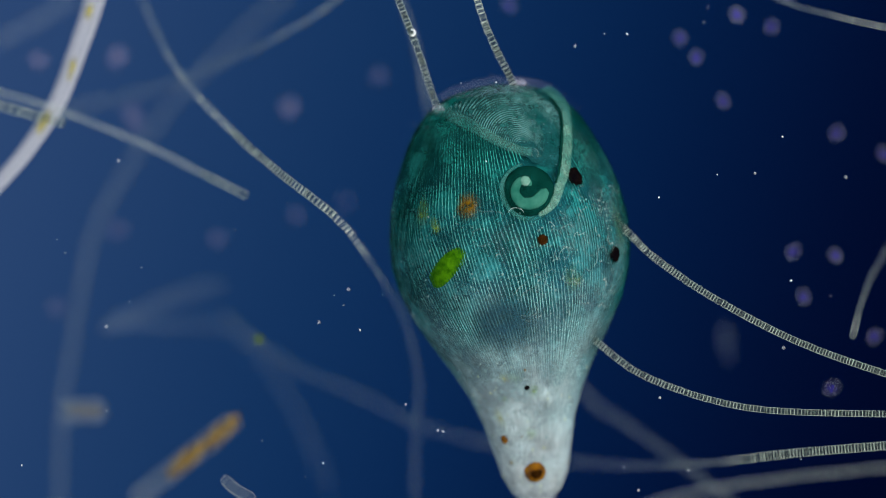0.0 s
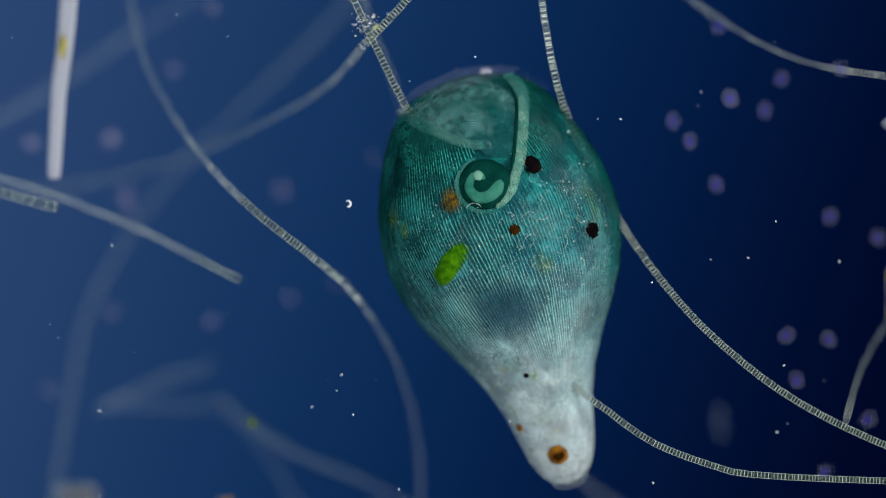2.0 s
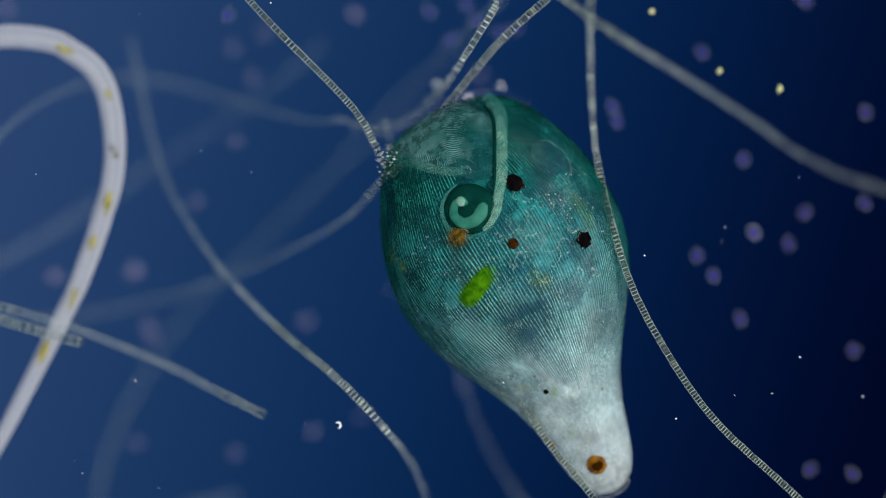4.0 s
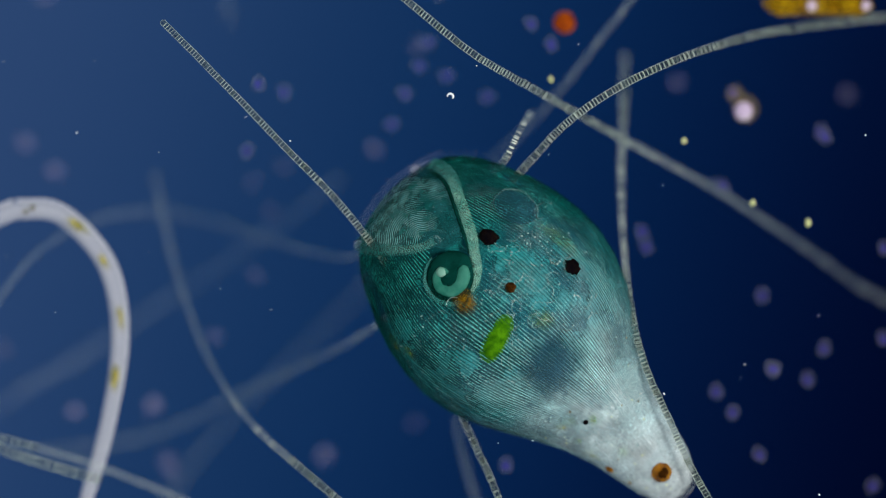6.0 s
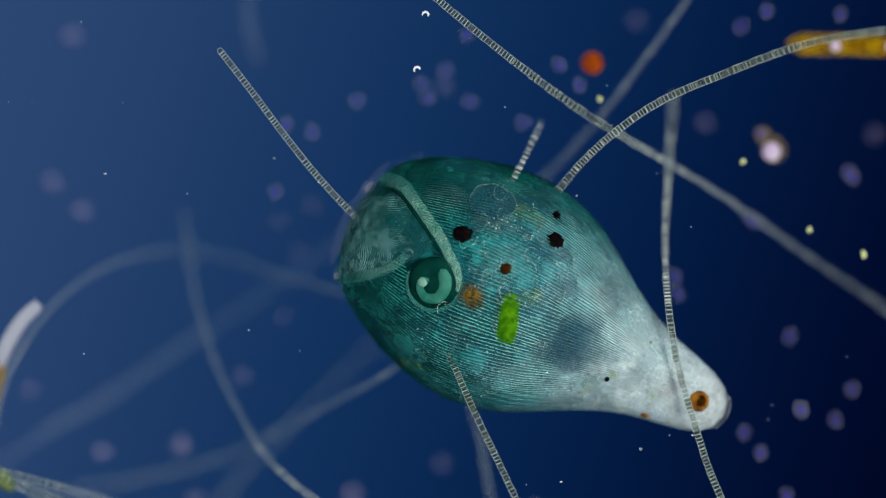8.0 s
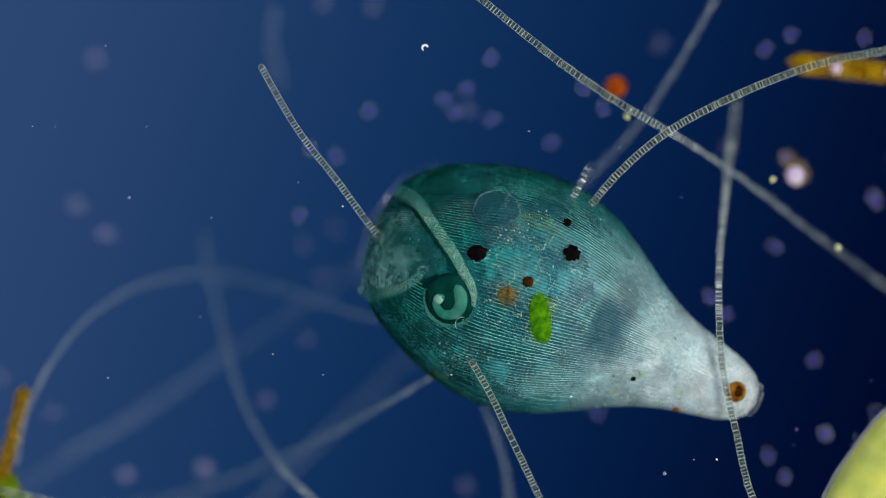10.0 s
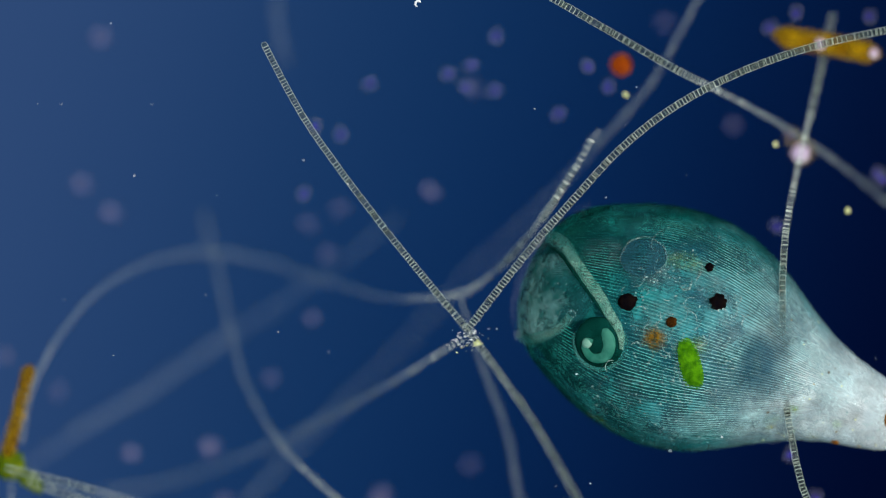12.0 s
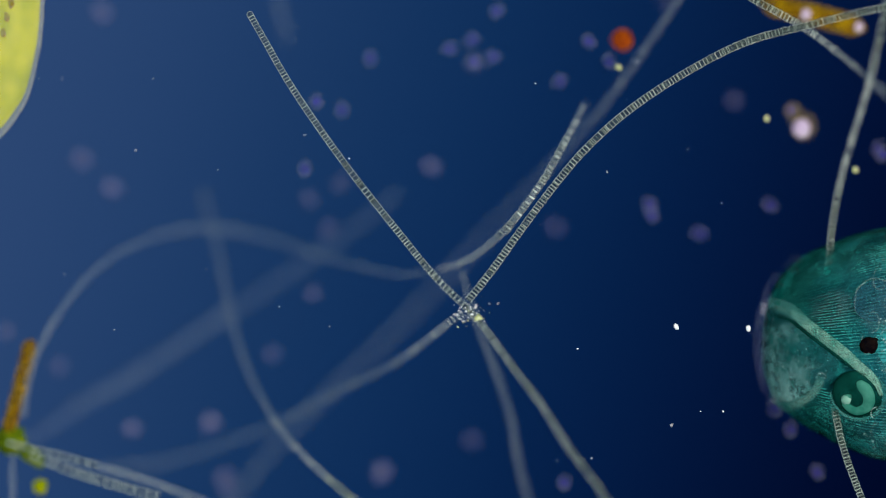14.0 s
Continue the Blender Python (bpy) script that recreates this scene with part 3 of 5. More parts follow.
    run = smooth_path([front(a, b, 1.0, 6) for a, b in [(-196, -96), (-176, -77), (-158, -57), (-144, -36), (-138, -18)]], 3.0 * U)
    for i in range(1, len(run) - 1):
        d = run[i + 1] - run[i - 1]
        d = d / np.linalg.norm(d)
        w = np.array((-d[1], d[0], 0.0)) * np.interp(i / len(run), [0, 1], [8.5, 6]) * U
        tube_data(np.array([run[i] - w, run[i] + w]), [0.4 * U, 0.4 * U], 5, True, 0, ribs)
    mesh_of("fold_ribs", ribs, [M_RING], top, "fine pale ribs across the fold", "stuff")
    tip = [front(-137 + 8 * math.sin(k), -14 + 8 * math.cos(k), 1.0, 6) for k in np.linspace(radians(-75), radians(85), 14)]
    t = tube_data(np.array(tip), np.interp(np.linspace(0, 1, 14), [0, 0.5, 1], [0.4, 1.1, 0.5]) * U, 6)
    part("fold_tip", (t[0], [], t[1]), M_THREAD, top, "bright rounded end of the fold")
    # bright grains sown over the mouth field
    rng = random.Random(17)
    data = ([], [], [])
    for q in range(300):
        a, b = (rng.gauss(-165, 22), rng.gauss(-12, 16)) if q % 3 == 0 else (rng.uniform(-235, -75), rng.uniform(-120, 70))
        if not (in_peristome(a, b) and in_peristome(a + 4, b + 9)) or near_gullet(a, b, 52):
            continue
        p, r = np.array(front(a, b, 1.0, 1.6)), rng.choice([0.3, 0.35, 0.4, 0.5, 0.75]) * U
        d = np.array((rng.uniform(-1, 1), rng.uniform(-1, 1), 0)) * r
        tube_data(np.array([p - d, p, p + d]), [0.4 * r, r, 0.4 * r], 5, True, 0, data)
    mesh_of("mouth_grains", data, [M_GRAIN], top, "bright grains over the mouth field", "stuff")
    # gullet: dark pouch, the shade of its hollow put into the colour, with a coiled lip
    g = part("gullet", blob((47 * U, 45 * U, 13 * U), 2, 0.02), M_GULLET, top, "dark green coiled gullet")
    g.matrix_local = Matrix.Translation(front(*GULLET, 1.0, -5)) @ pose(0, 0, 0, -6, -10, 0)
    def polar(r, deg, z):
        return (r * math.cos(radians(deg)) * U, r * math.sin(radians(deg)) * U, z * U)
    path = smooth_path([polar(8, 80, 13), polar(17, 100, 13), polar(25, 135, 11), polar(28, 180, 10), polar(26, 225, 9), polar(22, 270, 9), polar(22, 315, 9), polar(25, 345, 9), polar(29, 365, 8)], 2.5 * U)
    wid = np.interp(np.linspace(0, 1, len(path)), [0, 0.08, 0.2, 0.4, 0.65, 0.85, 0.96, 1], [3, 6, 7, 9, 11.5, 12.5, 9, 3]) * U
    t = tube_data(path, wid, 16, squash=0.55)
    part("coiled_lip", (t[0], [], t[1]), M_CURL, g, "paler green crescent lip")
    o = part("lip_knob", blob((9 * U, 9 * U, 6 * U), 22, 0.08), M_KNOB, g, "pale rolled tip of the lip")
    o.location = polar(19, 112, 13)
    ring = [polar(49, d, 3 - 0.06 * abs(d - 200)) for d in np.linspace(95, 330, 40)]
    t = tube_data(np.array(ring), np.interp(np.linspace(0, 1, 40), [0, 0.3, 0.8, 1], [1.5, 5, 5.5, 1]) * U, 8, squash=0.5)
    part("gullet_rim", (t[0], [], t[1]), M_FOLD, g, "glassy teal rim round the gullet")

    # food and vacuoles just under the skin; those with tracks stream slowly
    def under_skin(a, b, roll, k):
        f = radians(roll)
        amp, lag = math.hypot(math.cos(f), FLAT * math.sin(f)), math.atan2(FLAT * math.sin(f), math.cos(f))
        psi = math.asin(max(-0.97, min(0.97, b / (girth(a) * k * amp)))) - lag
        return shell(a, psi, k), psi

    def keyed(o, way, k, rz, turn):
        rows = []
        for t, a, b, *deep in way:
            a -= math.sqrt(max(0, girth(a) ** 2 - b * b)) * math.sin(radians(pitched(t)))      # holds its place as the body tips
            p, psi = under_skin(a, b, rolled(t), deep[0] if deep else k)
            slope = math.degrees(math.atan((girth(a - 20) - girth(a + 20)) / 40))
            spin = float(np.interp(t, *zip(*turn))) if turn else rz
            rows.append((t, Matrix.Translation(p) @ pose(0, 0, 0, 0, math.degrees(psi), 0) @ pose(0, 0, 0, slope) @ pose(0, 0, 0, 0, 0, spin)))
        if len(rows) == 1:
            o.matrix_local = rows[0][1]
            return
        if rows[0][0] > 0:
            rows.insert(0, (0.0, rows[0][1]))
        if rows[-1][0] < 14:
            rows.append((14.0, rows[-1][1]))
        MOVES.append((o, rows))

    def lump(name, way, radii, material, label, seed, rz=0, rough=0.1, k=1.0, turn=()):
        bm = blob([r * U for r in radii], seed, rough)
        lean, bend = radians(rz), girth(sum(w[1] for w in way) / len(way)) * U
        for v in bm.verts:
            across, length = v.co.x * math.cos(lean) - v.co.y * math.sin(lean), v.co.x * math.sin(lean) + v.co.y * math.cos(lean)
            v.co.z -= across ** 2 / (2 * bend) + length ** 2 / (2 * 290 * U)     # follows the skin
        o = part(name, bm, material, top, label)
        keyed(o, way, k, rz, turn)
        return o

    def stain(name, way, radii, material, label, seed, rz=0, rough=0.1, k=0.985, turn=(), dome=0.0, blunt=2.0, parent=None):
        """A thin layer that hugs the skin from within; dome lifts its middle, blunt squares off its ends."""
        a0 = sum(w[1] for w in way) / len(way)
        slope, spin = math.atan((girth(a0 - 20) - girth(a0 + 20)) / 40), radians(rz)
        home = Matrix.Translation(shell(a0, 0, k)) @ Matrix.Rotation(slope, 4, "X") @ Matrix.Rotation(spin, 4, "Z")
        back = home.inverted()
        verts, faces, seg, rings = [tuple(back @ shell(a0, 0, k, dome))], [], 32, 9
        for i in range(1, rings + 1):
            f = i / rings
            for j in range(seg):
                g = 2 * math.pi * j / seg
                c, n = math.cos(g), math.sin(g)
                e = (abs(c) ** blunt + abs(n) ** blunt) ** (-1 / blunt) * f * (1 + rough * 2 * noise.noise(Vector((c * 1.5 + seed * 3.7, n * 1.5, seed * 1.1))))
                x, y = radii[0] * c * e, radii[1] * n * e
                dx, dy = x * math.cos(spin) - y * math.sin(spin), x * math.sin(spin) + y * math.cos(spin)
                verts.append(tuple(back @ shell(a0 - dy, dx / girth(a0), k, dome * (1 - f * f))))
        faces += [(0, 1 + j, 1 + (j + 1) % seg) for j in range(seg)]
        for i in range(rings - 1):
            for j in range(seg):
                q, w = 1 + i * seg, (j + 1) % seg
                faces.append((q + j, q + seg + j, q + seg + w, q + w))
        o = part(name, (verts, [], faces), material, parent or top, label)
        if parent is None:
            keyed(o, way, k, rz, turn)
        return o

    lump("food_vacuole", [(0.0, -79, 127), (1.0, -74, 110), (2.2, -73, 80), (4.3, -82, 60), (5.0, -84, 56), (7.0, -71, 66), (8.2, -70, 55), (10.5, -69, 24), (12.5, -70, 5), (14.0, -73, -6)], (14, 17, 6), M_BLACK, "black food ball", 5, 20, 0.16)
    lump("food_vacuole", [(0.0, 66, 183), (1.0, 63, 176), (2.2, 67, 153), (4.3, 60, 132), (5.0, 57, 129), (7.0, 73, 136), (8.2, 81, 126), (10.5, 82, 94), (12.5, 79, 68), (14.0, 87, 60)], (14, 14, 6), M_BLACK, "lobed black food ball", 6, 0, 0.26)
    lump("food_vacuole", [(0.0, 40, 150, 0.86), (2.2, 35, 150, 0.86), (5.0, 15, 150, 0.9), (7.0, 40, 164, 0.98), (8.2, 60, 165), (10.5, 48, 140), (12.5, 38, 118), (14.0, 38, 110)], (9, 7, 5), M_BLACK, "small black food ball", 16, 0, 0.25)
    lump("food_vacuole", [(0.0, 26, 57), (1.0, 30, 44), (2.2, 29, 19), (4.3, 13, 17), (5.0, 9, 21), (7.0, 21, 33), (8.2, 28, 39), (10.5, 32, 18), (12.5, 14, 2), (14.0, 22, -5)], (9.5, 9.5, 5), M_DARKRED, "small dark red-brown food ball", 7, 0, 0.15)
    alga = stain("food_vacuole", [(0.0, 57, -117), (1.0, 48, -109), (2.2, 61, -102), (4.3, 59, -70), (5.0, 59, -64), (6.0, 63, -53), (7.0, 70, -44), (8.2, 75, -36), (10.5, 84, -32), (11.5, 81, -42), (12.5, 71, -54), (14.0, 78, -56)], (20, 50), M_GREEN, "long bright green swallowed alga", 8, -70, 0.05, 0.993, [(0, -55), (2.2, -58), (5, -71), (7, -73), (8.2, -68), (10.5, -62), (12.5, -56), (14, -58)], 6.0, 2.4)
    halo = stain("halo", [(0, 66, 0)], (33, 60), M_HALO_G, "pale halo round the alga", 62, -70, 0.1, 0.975, parent=alga)
    halo.location.z = -4 * U
    stain("food_vacuole", [(0.0, -46, -67), (2.2, -50, -71), (4.3, -33, -66), (5.0, -29, -60), (7.0, -10, -36), (8.2, 1, -29), (10.5, 10, -16), (12.5, 0, -36), (14.0, 3, -45)], (30, 32), M_RUST, "rust-brown food ball", 9, 0, 0.22, 0.996, dome=3.0)
    stain("food_vacuole", [(0, -45, -150)], (20, 30), M_OLIVE, "faint green food patch", 10, -10, 0.3, 0.998)
    stain("food_vacuole", [(0, -18, -128)], (14, 18), M_OLIVE, "faint green food patch", 24, 30, 0.3, 0.998)
    stain("food_vacuole", [(5, 92, 26)], (22, 30), M_SALLOW, "faint yellow-green food patch", 11, 30, 0.35, 0.998)
    stain("food_vacuole", [(5, 20, 150)], (24, 60), M_SALLOW, "faint yellow-green food patch", 25, 10, 0.4)
    foot_ball = lump("food_vacuole", [(0.0, 436, 0), (8.2, 442, 0), (10.5, 452, 2), (14.0, 444, 0)], (19, 19, 8), M_BROWN, "orange-brown ball in the foot", 12, 0, 0.05, 0.99)
    o = part("core", blob((10 * U, 9 * U, 4 * U), 61, 0.15), M_DARKRED, foot_ball, "dark red middle")
    o.location = (2 * U, -1 * U, 6 * U)
    lump("food_vacuole", [(0, 372, -48)], (7, 8, 4), M_BROWN, "tiny amber ball", 13)
    lump("food_vacuole", [(0, 284, 2)], (4.5, 4.5, 4), M_BLACK, "tiny black grain", 14)
    stain("food_vacuole", [(0, 300, -40)], (6, 8), M_OLIVE, "tiny amber ball", 15)
    stain("food_vacuole", [(0, 290, 15)], (10, 12), M_OLIVE, "tiny yellow-green ball", 26, 0, 0.3, 0.998)
    stain("food_vacuole", [(0, 262, -14)], (16, 20), M_SALLOW, "faint yellow-green food patch", 27, 20, 0.3, 0.998)
    stain("food_vacuole", [(0, 367, 2)], (10, 11), M_OLIVE, "tiny yellow-green ball", 28, 0, 0.3, 0.998)
    stain("food_vacuole", [(0, 330, -52)], (12, 26), M_YELLOW, "pale yellow streak", 19, 10, 0.3)
    stain("food_vacuole", [(0, 262, -38)], (10, 12), M_YELLOW, "pale yellow streak", 20, 10, 0.3)
    big_vac = stain("vacuole", [(0.0, 167, -40), (2.2, 162, -46), (4.3, 160, -28), (5.0, 152, -27), (7.0, 188, -21), (8.2, 200, -30), (10.5, 200, 0), (12.5, 193, -15), (14.0, 193, -15)], (92, 78), M_VAC, "large clear blue vacuole", 17, 20, 0.10, 0.998, dome=2.5)
    ring_vac = stain("vacuole", [(0.0, -60, 60, 0.7), (2.2, -80, 105, 0.82), (4.3, -93, 139, 0.97), (5.0, -90, 129, 0.99), (7.0, -70, 140, 0.99), (8.2, -50, 132, 0.99), (10.5, -76, 111), (12.5, -72, 90), (14.0, -65, 75)], (41, 41), M_DISC, "round dark clear vacuole with a thin rim", 18, 0, 0.04, 0.998)
    rx = ry = 41
    ring = [((rx + 1.6 * math.sin(3 * k) + 1.1 * math.sin(7 * k)) * U * math.cos(k), (ry + 1.6 * math.sin(3 * k) + 1.1 * math.sin(7 * k)) * U * math.sin(k), 3 * U - (rx * U * math.cos(k)) ** 2 / (2 * 195 * U) - (ry * U * math.sin(k)) ** 2 / (2 * 290 * U)) for k in np.linspace(0, 2 * math.pi, 41)]
    t = tube_data(np.array(ring), np.interp(np.sin(np.linspace(0, 9, 41)), [-0.3, 1], [0.15, 1.7]) * U, 6, False)
    part("rim", (t[0], [], t[1]), M_RIMLET, ring_vac, "thin pale rim")
    for i, (a, b) in enumerate([(-120, 100), (-25, 120), (25, 50), (75, 135), (125, 75), (235, 40), (20, -75), (120, -110)]):
        stain("cloud", [(6, a, b)], (52 + 7 * (i % 4), 60 + 8 * (i % 3)), M_CLOUD, "pale cloudy patch inside the cell", 140 + i, 25 * i, 0.25)
    # pale granules through the cell
    rng = random.Random(9)
    data = ([], [], [])
    for q in range(2600):
        a = rng.uniform(-60, 440)
        psi = rng.uniform(0, 2 * math.pi)
        p = np.array(shell(a, psi, rng.uniform(0.955, 1.0)))
        r = rng.choice([0.6, 0.7, 0.9, 1.2, 1.9]) * U
        d = np.array((rng.uniform(-1, 1), rng.uniform(-1, 1), 0)) * r * 1.3
        tube_data(np.array([p - d, p, p + d]), [0.4 * r, r, 0.4 * r], 5, True, 0, data)
    mesh_of("granules", data, [M_GRAIN], top, "fine pale granules under the skin", "stuff")
    for nm, count, material, label in (("pale_grains", 150, M_CRYST, "tiny pale yellow grains in the foot"), ("dark_grains", 46, M_AMBER, "tiny amber grains in the foot")):
        data = ([], [], [])
        for q in range(count):
            a = rng.uniform(215, 470)
            p = np.array(shell(a, rng.uniform(0, 2 * math.pi), rng.uniform(0.985, 1.01)))
            r = rng.choice([0.5, 0.6, 0.8, 1.1, 1.7]) * (1 if material is M_CRYST else 1.5) * U
            d = np.array((rng.uniform(-1, 1), rng.uniform(-1, 1), 0)) * r
            tube_data(np.array([p - d, p, p + d]), [0.5 * r, r, 0.4 * r], 6, True, 0, data)
        mesh_of(nm, data, [material], top, label, "stuff")
    # short bright threads and folds, with crescent highlights put in as strands
    for q in range(48):
        a, b = rng.uniform(-40, 260), rng.uniform(-120, 165)
        r, start, sweep = rng.uniform(5, 20), rng.uniform(0, 360), rng.uniform(50, 170)
        if abs(b) + r > girth(a) * 0.9:
            continue
        pts = [(a + r * math.sin(radians(start + sweep * k)) * 0.9, b + r * math.cos(radians(start + sweep * k))) for k in (0, 0.25, 0.5, 0.75, 1)]
        strand("bright_thread", pts, [0.2, rng.uniform(0.4, 1.2), 0.6, rng.uniform(0.4, 1.0), 0.2], M_THREAD, "", 0.4)
    # thin rims of small alveoli
    for q in range(80):
        a, b, r = rng.uniform(-60, 260), rng.uniform(-130, 170), rng.uniform(6, 19)
        if abs(b) + r > girth(a) * 0.92 or near_gullet(a, b, 62 + r):
            continue
        start, sweep, lop = rng.uniform(0, 360), rng.uniform(140, 330), rng.uniform(0.7, 1.0)
        pts = [(a + r * w * math.sin(radians(start + sweep * k)) * lop, b + r * w * math.cos(radians(start + sweep * k))) for k in np.linspace(0, 1, 9) for w in (rng.uniform(0.8, 1.15),)]
        strand("alveole_rim", pts, [0.4, 1.4, 0.9, 1.7, 1.0, 1.5, 0.4], M_RIMLET, "", 0.3)
    # fringe of cilia round the crown
    data = ([], [], [])
    for q in range(150):
        psi = rng.choice((-1, 1)) * radians(rng.uniform(60, 120))
        a = -258.8 + 64 * rng.random() ** 2
        p = np.array(shell(a, psi, 1.0))
        rise = np.interp(a, [-259, -197], [1.0, 0.35])
        outw = np.array((math.sin(psi) * (1.05 - rise), rise, 0))
        q2 = p + outw / np.linalg.norm(outw) * rng.uniform(11, 18) * U + np.array((rng.uniform(-5, 5) * U, 0, 0))
        tube_data(np.array([p, (p + q2) / 2 + np.array((0.6 * U, 0, 0)), q2]), [0.55 * U, 0.45 * U, 0.2 * U], 3, False, 0, data)
    mesh_of("cilia_fringe", data, [M_CILIA], top, "pale fringe of beating cilia", "stuff")
    verts, faces = [], []
    ups = np.linspace(-277, -245, 20)
    for a in ups:
        for j in range(60):
            psi, r = 2 * math.pi * j / 60, girth(a + 13.5) + 3
            verts.append((r * math.sin(psi) * U, -a * U, FLAT * r * math.cos(psi) * U))
    for i in range(len(ups) - 1):
        for j in range(60):
            k = (j + 1) % 60
            faces.append((i * 60 + j, i * 60 + k, (i + 1) * 60 + k, (i + 1) * 60 + j))
    part("cilia_veil", (verts, [], faces), M_VEIL, top, "soft pale veil of beating cilia")
    for a, b, r in ((-254, 56, 14), (-228, -126, 12)):
        o = part("cilia_tuft", blob((r * U, r * 0.75 * U, r * U), 30 + r, 0.3), M_TUFT, top, "pale ragged tuft of cilia")
        o.matrix_local = Matrix.Translation(front(a, b, 1.0, 5))
    o = part("holdfast", blob((31 * U, 17 * U, 24 * U), 21, 0.12), M_TUBE, top, "glassy blunt holdfast")
    o.matrix_local = Matrix.Translation((0, -483 * U, 0))
    return top


ANIMAL = animalcule()
DEPTH = ((0, 2.2, 4.3, 6, 8.2, 10.3, 14), (-0.1, -0.1, -0.085, -0.08, -0.085, -0.1, -0.105))      # it swims a little higher half way


def flat_place(x, y, z=0.0):
    return Vector((U * (x - 784), U * (441 - y), z))


MOVES.append((ANIMAL, [(t, Matrix.Translation(flat_place(x, y, float(np.interp(t, *DEPTH)))) @ pose(0, 0, 0, 0, 0, th) @ pose(0, 0, 0, pitched(t), 0, 0) @ pose(0, 0, 0, 0, rolled(t), 0)) for t, x, y, th, ph in ANIMAL_WAY]))


# ---- bending filaments ----
def z_all(z, pts):
    return [(x, y, z) for x, y in pts]


def z_run(zs, pts):
    """Depths spread evenly along the points."""
    return [(x, y, float(np.interp(i / (len(pts) - 1), np.linspace(0, 1, len(zs)), zs))) for i, (x, y) in enumerate(pts)]


ZA = (0.04, 0.02, -0.01, -0.01, 0.02, 0.03)
ZB = (0.04, 0.04, 0.03, 0.02, -0.06, -0.03, 0.03, 0.025, -0.01, -0.02, 0, 0, 0, 0, 0.02)
ZC = (0.04, 0.03, 0.01, -0.18, -0.34, -0.2)
long_one = {}
long_one[0.0] = z_run((0.04, 0.04, 0.03, 0.02, 0, -0.03, -0.06, -0.08, -0.1, -0.08, -0.05, -0.02, 0, 0.02, 0.03, 0.03, 0.03), [(250, -560), (400, -400), (560, -230), (670, -85), (705, 0), (740, 90), (770, 180), (800, 245), (900, 430), (1000, 560), (1060, 608), (1120, 655), (1200, 690), (1300, 718), (1400, 729), (1568, 733), (1800, 735)])
long_one[1.0] = z_run((0.04, 0.04, 0.03, 0.02, 0, -0.03, -0.06, -0.08, -0.1, -0.08, -0.05, -0.02, 0, 0.02, 0.03, 0.03, 0.03), [(245, -565), (395, -405), (550, -240), (665, -85), (694, -26), (724, 54), (749, 124), (779, 184), (900, 400), (990, 515), (1044, 569), (1124, 629), (1204, 669), (1304, 699), (1404, 711), (1572, 719), (1800, 722)])
long_one[2.2] = z_run((0.04, 0.04, 0.03, 0.02, 0, -0.04, -0.12, -0.15, -0.06, 0, 0.02, 0.02, 0.03, 0.03, 0.03), [(235, -570), (390, -410), (530, -270), (620, -186), (670, -81), (730, 34), (765, 94), (900, 330), (1020, 519), (1075, 564), (1165, 629), (1265, 669), (1345, 689), (1568, 700), (1800, 705)])
long_one[4.3] = z_run((0.04, 0.03, 0.03, 0.02, -0.02, -0.1, -0.14, -0.12, -0.04, 0, 0.02, 0.02, 0.03, 0.03, 0.03), [(215, -590), (367, -436), (469, -328), (569, -223), (609, -173), (649, -103), (740, 40), (820, 190), (882, 309), (927, 384), (982, 446), (1100, 570), (1300, 680), (1500, 715), (1800, 720)])
long_one[5.0] = z_run((0.04, 0.03, 0.03, 0.03, 0.02, 0.02, 0, -0.08, -0.14, -0.13, -0.05, 0, 0.02, 0.02, 0.03, 0.03, 0.03), [(205, -590), (309, -490), (369, -435), (439, -365), (509, -287), (569, -220), (614, -160), (645, -110), (720, 40), (794, 185), (819, 245), (864, 317), (960, 470), (1100, 600), (1300, 690), (1500, 720), (1750, 720)])
long_one[7.0] = z_run(ZB, [(251, -608), (316, -536), (386, -451), (456, -371), (541, -289), (626, -176), (676, -76), (716, 14), (766, 124), (801, 206), (900, 400), (1050, 560), (1250, 670), (1450, 710), (1700, 715)])
long_one[8.2] = z_run(ZB, [(276, -622), (330, -550), (395, -462), (460, -382), (541, -292), (622, -190), (680, -80), (722, 14), (775, 124), (815, 206), (905, 390), (1050, 550), (1250, 670), (1450, 710), (1700, 715)])
long_one[10.5] = z_run((0.04, 0.04, 0.03, 0.02, 0.0, -0.05, -0.03, 0.03, 0.02, -0.05, -0.2, -0.35, -0.4, -0.3, -0.2), [(305, -635), (340, -570), (380, -505), (440, -430), (490, -360), (530, -310), (620, -200), (690, -90), (740, 0), (805, 132), (900, 330), (1040, 520), (1250, 660), (1450, 705), (1700, 715)])
long_one[12.5] = z_run(ZC, [(294, -634), (331, -562), (376, -482), (431, -402), (481, -337), (531, -272), (601, -187), (676, -102), (731, -32), (791, 53), (881, 210), (980, 380), (1130, 560), (1350, 680), (1700, 715)])
long_one[14.0] = z_run(ZC, [(271, -643), (301, -590), (341, -520), (391, -445), (441, -375), (491, -310), (531, -260), (601, -175), (676, -100), (731, -25), (791, 55), (841, 135), (901, 217), (1000, 390), (1150, 560), (1350, 680), (1700, 715)])
chain("algal_filament", "long pale ladder-like filament of small cells, with a rounded tip", "filament", long_one, 2100, 36, filament_piece(5.6, True), "algal filaments")
side_one = {}
side_one[0.5] = z_run((0, 0, 0, -0.02, -0.06, -0.08, -0.08, -0.05, -0.02, 0, 0.02, 0.02, 0.02), [(900, -350), (925, -150), (938, 0), (955, 70), (985, 140), (1025, 215), (1070, 300), (1106, 355), (1150, 405), (1250, 500), (1400, 592), (1568, 660), (1800, 728)])
